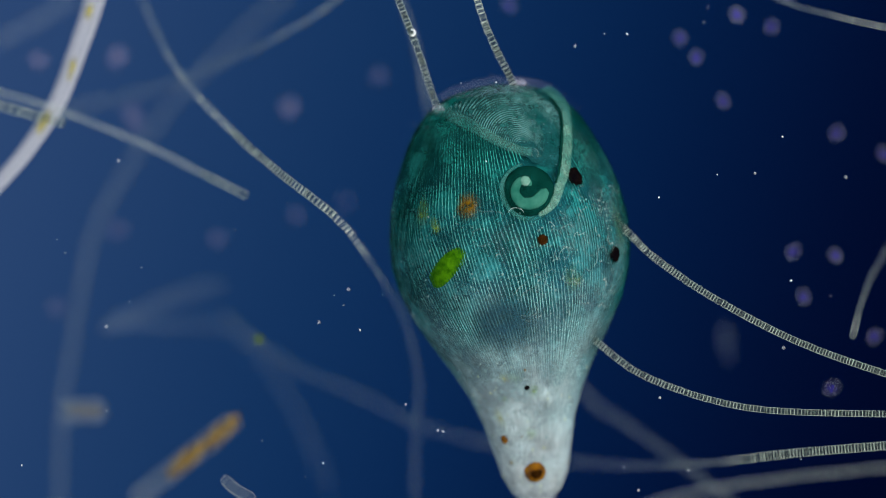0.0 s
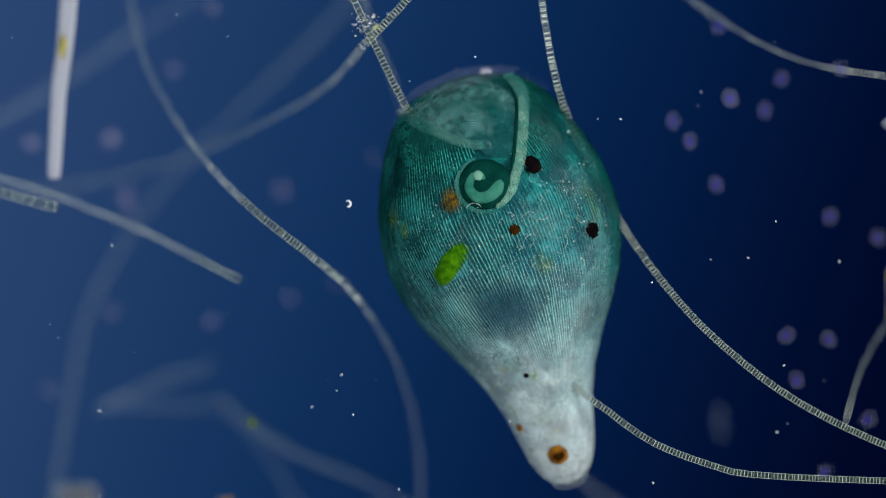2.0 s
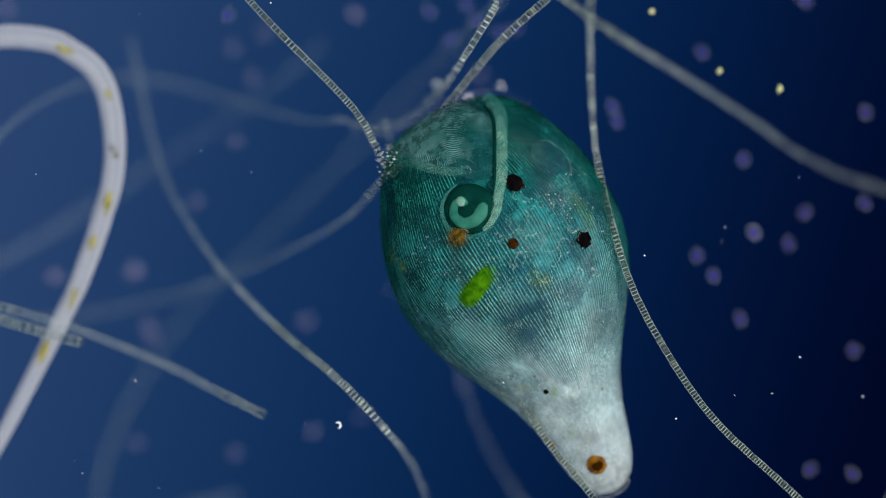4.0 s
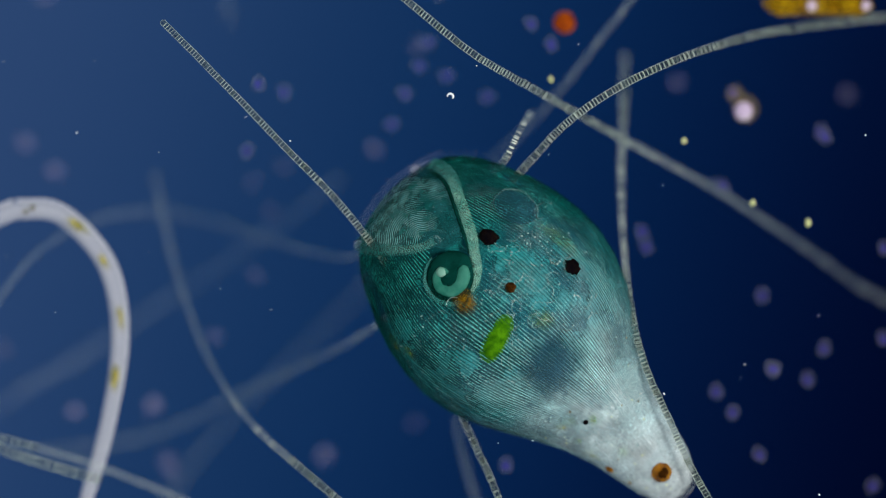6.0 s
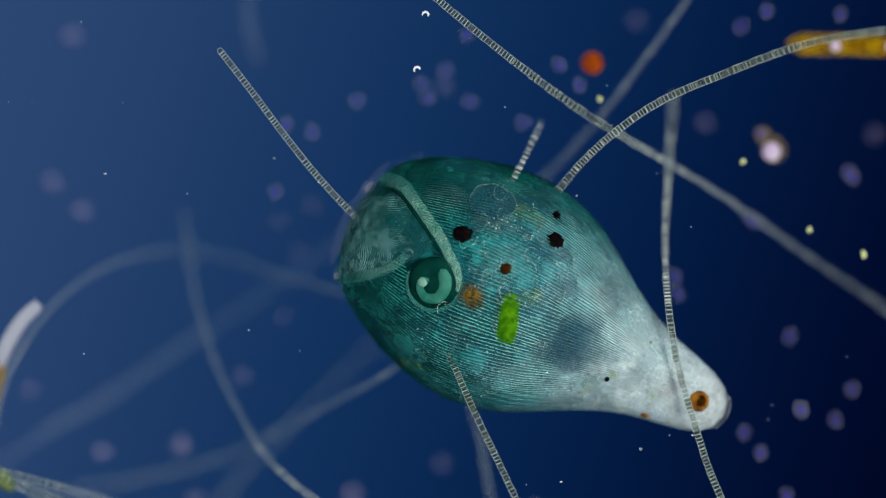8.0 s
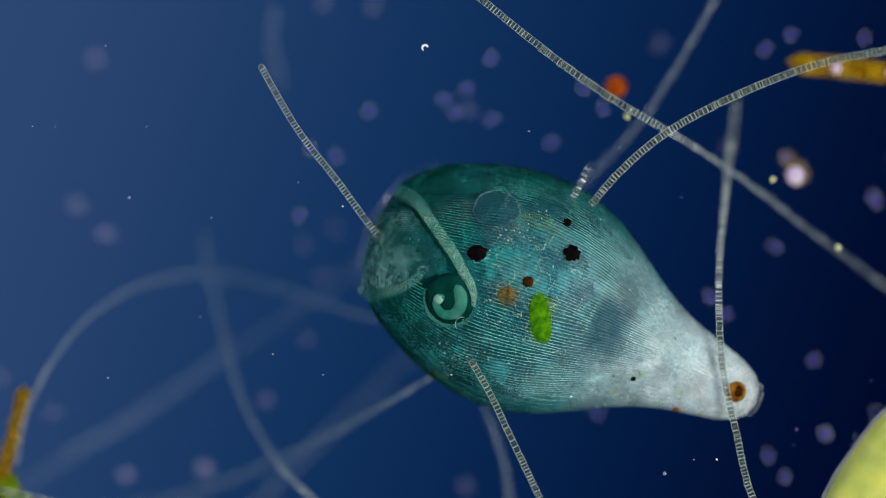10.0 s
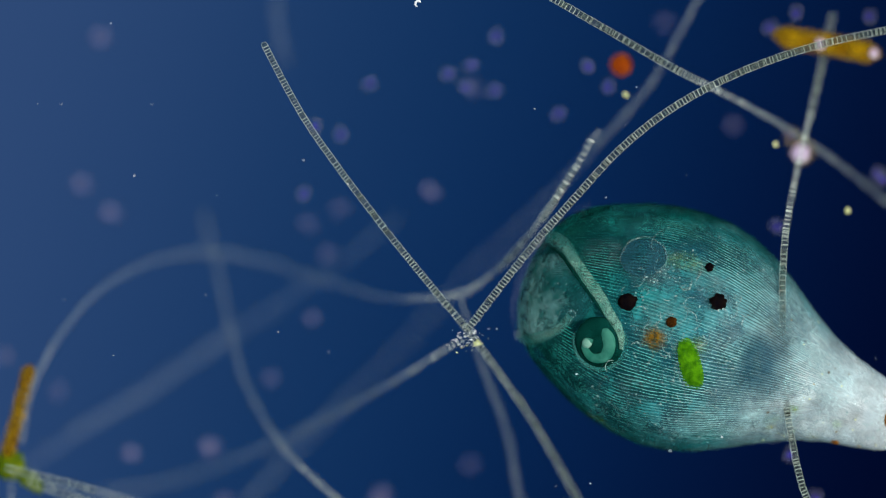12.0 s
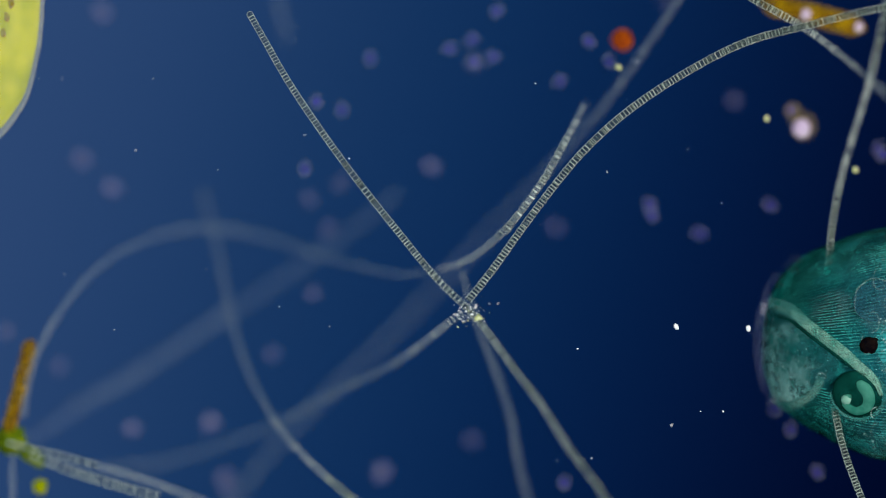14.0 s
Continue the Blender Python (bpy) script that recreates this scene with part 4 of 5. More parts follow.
side_one[1.0] = z_run((0, 0, 0, -0.02, -0.04, -0.06, -0.06, -0.02, 0, 0.02, 0.02, 0.02), [(925, -380), (940, -200), (954, -26), (979, 64), (1004, 134), (1054, 224), (1114, 309), (1154, 364), (1254, 469), (1404, 564), (1572, 646), (1800, 722)])
side_one[0.0] = z_run((0, 0, 0, -0.02, -0.06, -0.08, -0.08, -0.05, -0.02, 0, 0.02, 0.02, 0.02), [(800, -350), (812, -150), (845, 0), (870, 70), (910, 150), (945, 220), (1030, 330), (1110, 410), (1150, 450), (1250, 520), (1400, 600), (1568, 662), (1800, 730)])
side_one[2.2] = z_run((0, 0, 0, -0.04, -0.1, -0.1, -0.04, 0, 0, 0, 0), [(962, -400), (975, -186), (985, -106), (1005, -6), (1035, 84), (1100, 219), (1165, 319), (1265, 434), (1415, 554), (1583, 639), (1800, 720)])
side_one[4.3] = z_run((-0.55, -0.3, -0.1, 0.02, 0.03, 0.03, 0.0, -0.02), [(1020, -490), (1017, -436), (1019, -236), (1032, -96), (1077, 74), (1127, 184), (1217, 324), (1337, 446), (1500, 580), (1750, 700)])
side_one[5.0] = z_run((-0.55, -0.3, -0.1, 0.02, 0.03, 0.03, 0.0, -0.02), [(1029, -505), (1024, -315), (1034, -135), (1059, -5), (1109, 115), (1169, 235), (1224, 317), (1330, 440), (1500, 570), (1750, 690)])
side_one[7.0] = z_run((-0.5, -0.3, -0.15, 0.0, 0.01, -0.01, -0.01, 0, 0, 0), [(1051, -516), (1046, -400), (1044, -276), (1056, -136), (1086, 4), (1131, 124), (1171, 206), (1290, 380), (1450, 540), (1700, 680)])
side_one[10.5] = z_run((-0.45, -0.2, -0.02, 0.0, -0.01, 0, 0, 0, 0), [(1160, -560), (1140, -400), (1130, -250), (1135, -110), (1155, 20), (1185, 132), (1290, 340), (1450, 520), (1700, 680)])
ZS = (-0.28, -0.2, -0.1, -0.02, 0, 0, 0, 0, 0, 0, 0)
side_one[11.5] = z_run(ZS, [(1225, -600), (1209, -508), (1196, -438), (1187, -358), (1180, -288), (1177, -228), (1180, -148), (1181, -48), (1189, 22), (1204, 82), (1224, 134), (1310, 330), (1470, 520), (1700, 680)])
side_one[12.0] = z_run(ZS, [(1297, -640), (1273, -530), (1253, -450), (1238, -380), (1225, -310), (1219, -240), (1218, -160), (1223, -10), (1235, 70), (1245, 120), (1261, 172), (1350, 370), (1520, 560), (1750, 700)])
side_one[13.0] = z_run(ZS, [(1384, -670), (1352, -537), (1332, -457), (1307, -377), (1294, -307), (1284, -247), (1282, -187), (1292, 33), (1304, 133), (1314, 173), (1330, 215), (1420, 420), (1620, 600)])
side_one[13.5] = z_run(ZS, [(1405, -675), (1376, -555), (1358, -485), (1338, -415), (1324, -345), (1313, -285), (1306, -225), (1309, -105), (1314, 35), (1323, 135), (1336, 175), (1351, 217), (1440, 420), (1640, 600)])
side_one[12.5] = z_run((-0.28, -0.08, -0.0, 0.0), [(1350, -660), (1306, -492), (1271, -352), (1256, -272), (1248, -150), (1256, -22), (1271, 108), (1296, 210), (1400, 420), (1600, 600)])
side_one[14.0] = z_run((-0.28, -0.08, -0.0, 0.0), [(1405, -680), (1371, -525), (1321, -355), (1301, -235), (1300, -100), (1311, 75), (1356, 217), (1450, 420), (1650, 600)])
chain("algal_filament", "thin pale ladder-like filament pressed against the animal", "filament", side_one, 1540, 45, filament_piece(5.8), "algal filaments")
ZD = (-0.01, 0.0, 0.03, 0.0, -0.12)
ZU = (-0.03, -0.07, -0.09, -0.06, 0.0, 0.02, 0.0, 0.0, -0.04, -0.08, -0.12, -0.15)
knot_one = {}
knot_one[0.0] = z_run(ZD, [(660, -70), (685, -96), (765, -186), (850, -290), (960, -380), (1080, -460), (1259, -540), (1450, -600), (1650, -640)])
knot_one[2.2] = z_run(ZD, [(660, -75), (685, -100), (765, -188), (840, -285), (930, -375), (1060, -460), (1259, -545), (1450, -600), (1650, -640)])
knot_one[4.3] = z_run((-0.03, -0.07, -0.08, -0.05, 0.0, 0.02, -0.12, -0.35, -0.6), [(660, -80), (740, -180), (817, -276), (867, -331), (967, -416), (1060, -475), (1200, -535), (1400, -580), (1620, -610)])
knot_one[5.0] = z_run((-0.03, -0.07, -0.08, -0.05, 0.0, 0.02, -0.06, -0.25, -0.4, -0.6), [(655, -85), (740, -180), (837, -295), (889, -350), (949, -405), (1029, -460), (1149, -520), (1259, -553), (1359, -570), (1600, -600)])
knot_one[7.0] = z_run((-0.03, -0.07, -0.05, -0.02, 0.02, 0.03, 0.0, -0.08, -0.14, -0.2), [(655, -110), (740, -215), (876, -371), (916, -416), (976, -466), (1056, -516), (1166, -561), (1316, -611), (1484, -636), (1700, -660)])
knot_one[10.5] = z_run(ZD, [(660, -120), (760, -250), (880, -375), (910, -415), (960, -470), (1040, -530), (1140, -580), (1260, -630), (1408, -660), (1600, -690)])
knot_one[14.0] = z_run(ZD, [(661, -135), (701, -185), (751, -255), (811, -335), (871, -405), (951, -475), (1051, -540), (1151, -590), (1261, -620), (1399, -653), (1600, -690)])


def between(a, b, k, zs):
    """Points a share k of the way from one course to another, with depths of their own."""
    out = []
    for pts in (a, b):
        p = np.array(pts)[:, :2]
        run = np.concatenate([[0], np.cumsum(np.hypot(*np.diff(p, axis=0).T))])
        at = np.linspace(0, min(run[-1], 1180), 12)
        out.append(np.stack([np.interp(at, run, p[:, 0]), np.interp(at, run, p[:, 1])], 1))
    return z_run(zs, [tuple(q) for q in out[0] * (1 - k) + out[1] * k])


late, last = knot_one[10.5], knot_one[14.0]
knot_one[10.5] = between(late, late, 0, ZU)
knot_one[11.5] = between(late, last, 0.29, ZU)
knot_one[12.0] = between(late, last, 0.43, ZD)
chain("algal_filament", "stout pale ladder-like filament rising from the tangle", "filament", knot_one, 1120, 32, filament_piece(6.3), "algal filaments")
ZO = (0.0, 0.02, -0.06, -0.32, -0.6)
far_one = {}
far_one[0.0] = z_run((0.0, -0.3, -0.1, 0.03, 0.03), [(650, -600), (900, -400), (1205, -126), (1300, -55), (1385, 0), (1450, 20), (1500, 35), (1583, 52), (1750, 75)])
far_one[2.2] = z_run((0.0, -0.3, -0.1, 0.03, 0.03), [(640, -640), (900, -430), (1205, -186), (1265, -141), (1345, -86), (1435, -46), (1515, -28), (1583, -18), (1750, 10)])
far_one[4.3] = z_run((0, -0.12, -0.28, -0.42, -0.52, -0.62, -0.75, -0.9), [(630, -600), (907, -438), (1019, -364), (1180, -270), (1297, -196), (1397, -126), (1535, -64), (1750, -10)])
far_one[5.0] = z_run((0, 0, 0.02, -0.06, -0.26, -0.4, -0.52, -0.62, -0.7, -0.8, -0.9), [(620, -625), (709, -565), (799, -505), (899, -450), (1029, -375), (1169, -300), (1269, -240), (1369, -170), (1469, -105), (1537, -77), (1750, -20)])
far_one[7.0] = z_run((0.0, 0.02, -0.2, -0.5, -0.8), [(600, -715), (646, -676), (766, -576), (916, -476), (1046, -401), (1176, -326), (1316, -236), (1484, -121), (1700, 10)])
far_one[10.5] = z_run(ZO, [(560, -860), (700, -750), (800, -670), (920, -590), (1040, -520), (1170, -435), (1290, -350), (1408, -260), (1600, -110)])
far_one[11.5] = z_run(ZO, [(560, -818), (700, -740), (839, -663), (939, -608), (1039, -553), (1139, -493), (1189, -463), (1279, -418), (1339, -378), (1407, -318), (1650, -130)])
far_one[12.0] = z_run(ZO, [(600, -835), (720, -765), (833, -700), (933, -642), (1033, -585), (1133, -535), (1233, -478), (1333, -410), (1401, -355), (1650, -160)])
far_one[13.0] = z_run(ZO, [(700, -875), (880, -775), (1072, -667), (1132, -632), (1232, -572), (1332, -507), (1400, -462), (1700, -210)])
far_one[13.5] = z_run(ZO, [(735, -885), (930, -780), (1131, -665), (1231, -605), (1331, -540), (1399, -490), (1700, -235)])
far_one[12.5] = z_run(ZO, [(650, -860), (800, -765), (966, -672), (1081, -622), (1181, -562), (1301, -487), (1399, -412), (1700, -180)])
far_one[14.0] = z_run(ZO, [(760, -880), (1000, -755), (1166, -665), (1271, -605), (1371, -525), (1399, -500), (1700, -250)])
chain("algal_filament", "pale ladder-like filament sinking out of focus", "filament", far_one, 1260, 45, filament_piece(6.2), "algal filaments")
ZF = (-0.7, -0.5, -0.28, -0.08, -0.05, -0.28, -0.45)
swing_one = {}
swing_one[0.0] = z_run((-0.7, -0.45, -0.2, -0.05, -0.05, -0.25, -0.5, -0.6), [(190, -290), (230, -100), (255, 0), (320, 130), (420, 240), (500, 310), (600, 390), (660, 470), (710, 550), (740, 660), (735, 780), (735, 900)])
swing_one[1.0] = z_run((-0.7, -0.45, -0.2, -0.05, -0.05, -0.25, -0.5, -0.6), [(192, -300), (235, -150), (269, -26), (344, 104), (424, 194), (504, 274), (594, 349), (664, 429), (714, 514), (749, 614), (749, 734), (734, 856)])
swing_one[2.2] = z_run((-0.7, -0.45, -0.2, -0.05, -0.05, -0.25, -0.5, -0.6), [(195, -310), (235, -190), (265, -56), (315, 44), (385, 144), (465, 224), (555, 294), (635, 364), (695, 454), (735, 554), (755, 664), (755, 800)])
swing_one[4.3] = z_run(ZF, [(200, -325), (237, -156), (277, -46), (357, 79), (467, 194), (567, 279), (647, 364), (707, 446), (745, 580), (755, 720)])
swing_one[5.0] = z_run(ZF, [(200, -325), (234, -215), (269, -95), (309, 5), (369, 95), (469, 195), (609, 317), (690, 410), (740, 540), (755, 680)])
swing_one[7.0] = z_run(ZF, [(212, -325), (231, -196), (266, -76), (316, 34), (376, 124), (476, 206), (600, 310), (690, 410), (740, 540), (755, 680)])
swing_one[10.5] = z_run((-0.95, -0.68, -0.42, -0.2, -0.12, -0.3, -0.45), [(200, -330), (235, -180), (270, -40), (330, 70), (390, 132), (520, 240), (640, 340), (720, 480), (750, 640)])
swing_one[14.0] = z_run((-0.95, -0.68, -0.42, -0.2, -0.12, -0.3, -0.45), [(190, -330), (221, -215), (246, -85), (291, 35), (351, 125), (451, 217), (600, 330), (700, 450), (745, 600)])
chain("algal_filament", "long grey-green filament rising from the depth into focus", "filament", swing_one, 1420, 45, filament_piece(6.4), "algal filaments")

ZE = (-0.06, -0.22, -0.42, -0.68, -0.95, -1.05)
trail_one = {}
trail_one[0.0] = z_run(ZE, [(668, -85), (590, 0), (480, 65), (400, 100), (300, 140), (150, 175), (-60, 200)])
trail_one[5.0] = z_run(ZE, [(640, -80), (569, -5), (469, 50), (369, 95), (169, 160), (-60, 195)])
trail_one[6.0] = z_run(ZE, [(632, -80), (580, -42), (535, -14), (435, 36), (335, 86), (185, 156), (-60, 193)])
trail_one[7.0] = z_run(ZE, [(636, -86), (566, -36), (476, 14), (376, 69), (216, 144), (-60, 190)])
trail_one[10.5] = z_run(ZE, [(645, -105), (540, -40), (440, 20), (340, 75), (150, 155), (-60, 190)])
trail_one[14.0] = z_run(ZE, [(641, -105), (531, -19), (431, 33), (311, 101), (131, 168), (-60, 195)])
chain("algal_filament", "blurred pale filament running off from the tangle", "filament", trail_one, 720, 45, filament_piece(7.4), "algal filaments")

ZQ = (-0.26, -0.3, -0.3, -0.22, -0.05, 0.0, -0.2, -0.5)
ZL = (-0.26, -0.09, -0.03, -0.02, -0.07, -0.2)
free_one = {}
free_one[0.0] = z_run(ZQ, [(585, -178), (640, -165), (700, -190), (757, -245), (791, -291), (837, -363), (860, -420), (885, -455)])
free_one[4.5] = free_one[0.0]
free_one[5.0] = z_run(ZQ, [(585, -180), (645, -172), (712, -205), (767, -262), (802, -307), (834, -360), (862, -408), (890, -450)])
free_one[6.0] = z_run(ZQ, [(585, -181), (650, -178), (725, -230), (785, -298), (829, -351), (851, -395), (872, -434), (900, -462)])
free_one[7.5] = z_run(ZQ, [(585, -181), (655, -190), (712, -250), (755, -330), (785, -385), (800, -409), (836, -490), (845, -510)])
free_one[10.5] = z_run(ZQ, [(585, -181), (655, -185), (730, -235), (800, -318), (850, -385), (872, -418), (895, -475), (905, -500)])
free_one[11.5] = free_one[10.5]
free_one[12.6] = z_run(ZL, [(585, -181), (661, -205), (731, -265), (791, -345), (831, -415), (861, -470)])
free_one[14.0] = free_one[12.6]
chain("algal_filament", "ladder-like free end of a filament swaying past the animal", "filament", free_one, 420, 30, filament_piece(5.8), "algal filaments")

# ---- still filaments, from the focus down ----
still_filament([(-128, 80, -0.2), (-113, -5, -0.2), (-88, -65, -0.2), (-58, -115, -0.24), (-13, -172, -0.32), (39, -214, -0.45), (95, -243, -0.6), (150, -258, -0.72), (211, -262, -0.8), (289, -250, -0.85), (389, -218, -0.75), (489, -187, -0.5), (539, -179, -0.36), (580, -181, -0.27)], 7.2, "arched pale filament, blurred in its middle")
still_filament([(440, 348, -0.12), (350, 302, -0.14), (250, 252, -0.18), (100, 192, -0.16), (-40, 150, -0.13), (-160, 120, -0.13)], 7.0, "straight pale filament with a rounded end")
still_filament([(117, 218, -0.1), (60, 203, -0.11), (-31, 175, -0.12), (-120, 140, -0.13)], 9.0, "short glassy ladder-like tube with a rounded end", True)
still_filament([(649, -182, -0.05), (671, -105, -0.14), (706, -15, -0.27), (736, 75, -0.34), (766, 217, -0.42), (850, 440, -0.65), (1030, 690, -0.85), (1100, 745, -0.78), (1180, 800, -0.65), (1260, 862, -0.65), (1330, 920, -0.65)], 8, "pale filament sinking deep behind the animal")
deep_one = {}
LOW = [(105, 900, -0.98), (110, 720, -0.98), (130, 600, -0.98), (160, 430, -1.04), (215, 310, -1.1), (290, 190, -1.17), (391, 75, -1.23), (531, -65, -1.3), (681, -235, -1.3)]
deep_one[0.0] = LOW + [(811, -360, -0.7), (880, -425, -0.45), (935, -487, -0.32), (985, -552, -0.26), (1050, -634, -0.24), (1180, -800, -0.22)]
deep_one[6.0] = LOW + [(811, -360, -0.7), (880, -425, -0.45), (935, -487, -0.32), (985, -552, -0.26), (1050, -634, -0.24), (1180, -800, -0.22)]
deep_one[10.5] = LOW + [(811, -362, -0.7), (885, -435, -0.45), (940, -492, -0.35), (990, -550, -0.28), (1040, -635, -0.24), (1102, -750, -0.22), (1140, -830, -0.22)]
deep_one[13.0] = LOW + [(811, -375, -0.7), (882, -457, -0.42), (932, -512, -0.35), (982, -577, -0.28), (1037, -667, -0.24), (1110, -800, -0.22)]
deep_one[14.0] = LOW + [(811, -380, -0.7), (891, -467, -0.42), (950, -548, -0.33), (1031, -665, -0.24), (1110, -800, -0.22)]
chain("algal_filament", "very long blurred filament far below", "filament", deep_one, 2380, 70, filament_piece(7.6), "algal filaments")
still_filament([(-140, 150, -1.04), (31, 35, -1.1), (181, -65, -1.17), (331, -165, -1.17), (451, -255, -1.1), (548, -337, -0.98)], 9, "blurred straight filament far below", False)
still_filament([(-40, 70, -1.04), (60, 25, -1.04), (140, -30, -1.1), (260, -120, -1.17)], 8, "faint blurred filament far below", False)
still_filament([(395, 555, -0.91), (460, 610, -0.78), (540, 660, -0.78), (650, 705, -0.78), (740, 750, -0.72), (850, 782, -0.78), (1000, 815, -0.78), (1130, 825, -0.42), (1250, 820, -0.12), (1400, 803, -0.03), (1568, 789, 0.0), (1750, 775, 0)], 7.5, "long pale filament rising into focus at one end")
still_filament([(1100, 915, -0.52), (1180, 884, -0.4), (1280, 862, -0.32), (1400, 845, -0.29), (1568, 828, -0.29), (1750, 812, -0.29)], 9, "pale filament a little out of focus", True, M_TUBE)
still_filament([(1620, 350, -0.36), (1583, 420, -0.28), (1545, 485, -0.15), (1525, 535, -0.02), (1508, 600, 0.04)], 6.5, "short curved filament with a rounded tip")
still_filament([(180, 585, -0.78), (240, 555, -0.91), (310, 525, -0.98), (405, 500, -1.04)], 15, "thick faint blurred strand", False)
still_filament([(190, 570, -1.04), (300, 575, -1.1), (400, 580, -1.1), (470, 640, -1.1), (540, 760, -1.17), (590, 880, -1.17)], 10, "faint blurred strand far below", False)
still_filament([(330, -740, -0.78), (322, -690, -0.78), (330, -640, -0.85), (345, -585, -0.91)], 11, "short blurred stump of filament", False)
still_filament([(1283, 572, -0.95), (1286, 605, -0.95), (1289, 640, -1.0)], 10, "short faint blurred strand far below", False)
still_filament([(-145, 140, -0.2), (-144, 260, -0.2)], 6, "short thin pale filament hanging from the clump", True)
still_filament([(395, 845, -0.05), (415, 865, -0.03), (450, 884, 0.0)], 10, "short wrinkled empty tube", True, M_TUBE)


# ---- the swimming worm ----
GUT = {19: (26, 9, M_GUT), 20: (16, 7, M_YELLOW), 28: (24, 6, M_GUT), 29: (12, 5, M_YELLOW), 37: (17, 7, M_GUT), 43: (22, 8, M_YELLOW), 44: (20, 8, M_GUT), 51: (7, 6, M_GUT_D), 52: (6, 5, M_GUT_D), 60: (15, 6, M_GUT), 70: (22, 8, M_GUT)}      # by segment: half length, half width, colour


def gut_grain(i):
    length, width, material = GUT[i]
    me = bpy.data.meshes.new("gut_grain")
    bm = blob((length * U, width * U, 3 * U), 77 + i, 0.3, 3)
    bm.to_mesh(me)
    bm.free()
    me.materials.append(material)
    return me


def worm_piece(i, s0, s1, n, slack, deep_down, sunk):
    L = (s1 - s0) * U
    xs = np.linspace(-L / 2 - 0.8 * U, L / 2 + 0.8 * U, 7)
    path = np.stack([xs, 0 * xs, 0 * xs], 1)
    ss = np.linspace(s0 - 0.8, s1 + 0.8, 7)
    rad = np.interp(ss, [-0.8, 0, 4, 12, 60, 200, 420, 900], [7.5, 9.5, 11, 12.2, 13, 14.5, 17.5, 21]) * U
    extras = [("gut_grain", gut_grain(i), (0, random.Random(i).uniform(-4, 4) * U, rad[3] * 0.9))] if i in GUT else []
    return tube_data(path, rad, 18, i == 0), [M_WORM], "segment", extras



def px(t, pts, z):
    ox, oy = slid(t)
    return [(x - ox, y - oy, z) for x, y in pts]


ZW = -0.22
worm_shapes = {}
worm_shapes[0.0] = px(0.0, [(-70, 395), (0, 320), (50, 260), (100, 180), (135, 90), (165, 0), (190, -100), (200, -300), (150, -500), (0, -600)], ZW)
worm_shapes[0.5] = px(0.5, [(-25, 345), (31, 272), (79, 184), (116, 102), (143, 0), (164, -100), (180, -300), (100, -500), (-100, -600)], ZW)
worm_shapes[1.0] = px(1.0, [(45, 240), (70, 150), (95, 60), (112, 0), (140, -150), (120, -350), (0, -500), (-200, -560)], ZW)
worm_shapes[1.5] = px(1.5, [(88, 235), (95, 170), (105, 90), (115, 0), (125, -150), (80, -320), (-60, -430), (-260, -460)], ZW)
worm_shapes[2.2] = px(2.2, [(92, 350), (100, 200), (112, 100), (117, 0), (110, -130), (40, -260), (-100, -330), (-300, -340)], ZW)
worm_shapes[3.2] = px(3.2, [(40, 640), (90, 460), (140, 300), (160, 160), (130, 20), (40, -80), (-100, -110), (-300, -90)], ZW)
worm_shapes[4.3] = px(4.3, [(-40, 900), (20, 800), (95, 660), (150, 540), (200, 400), (210, 290), (190, 200), (130, 140), (60, 122), (0, 128), (-200, 190)], ZW)
worm_shapes[4.6] = px(4.6, [(-40, 960), (20, 870), (120, 700), (190, 500), (200, 330), (140, 215), (50, 185), (0, 200), (-200, 280)], ZW)
worm_shapes[5.0] = px(5.0, [(10, 960), (50, 882), (120, 760), (160, 650), (190, 520), (188, 420), (150, 310), (80, 262), (0, 285), (-200, 370)], ZW)
worm_shapes[5.5] = px(5.5, [(60, 960), (90, 870), (150, 730), (190, 600), (200, 500), (185, 400), (110, 305), (40, 290), (0, 300), (-200, 380)], ZW)
worm_shapes[6.0] = px(6.0, [(150, 900), (190, 760), (213, 600), (190, 470), (110, 380), (40, 370), (0, 380), (-200, 470)], ZW)
worm_shapes[6.5] = px(6.5, [(222, 785), (232, 700), (230, 640), (205, 530), (150, 455), (80, 420), (0, 438), (-200, 560)], ZW)
worm_shapes[7.0] = px(7.0, [(250, 635), (225, 580), (195, 540), (130, 492), (60, 483), (0, 515), (-150, 640), (-300, 800)], ZW)
worm_shapes[7.5] = px(7.5, [(198, 515), (150, 502), (100, 505), (40, 552), (0, 620), (-60, 800), (-150, 1000)], ZW)
worm_shapes[8.0] = px(8.0, [(70, 540), (40, 570), (10, 620), (-20, 700), (-80, 860), (-180, 1040)], ZW)
worm_shapes[8.2] = px(8.2, [(35, 545), (10, 590), (-20, 660), (-60, 780), (-150, 980)], ZW)
worm_shapes[10.3] = px(10.3, [(-250, 600), (-280, 700), (-300, 850), (-350, 1100)], ZW)
worm_shapes[14.0] = px(14.0, [(-250, 600), (-280, 700), (-300, 850), (-350, 1100)], ZW)
chain("worm", "long whitish translucent worm with a blunt tip and yellow gut grains", "worm", worm_shapes, 1200, 12, worm_piece)


# ---- round cells ----
def round_cell():
    top = thing("round_cell", "small round translucent cell with a violet-blue core", "cell", "drifting round cells")
    part("membrane", blob((12.6 * U, 15 * U, 13 * U), 3, 0.08), M_MEMB, top)
    c = part("core", blob((7.6 * U, 9 * U, 8 * U), 4, 0.08), M_CORE, top, "violet-blue core")
    c.location = (0, -2 * U, 2 * U)
    return top


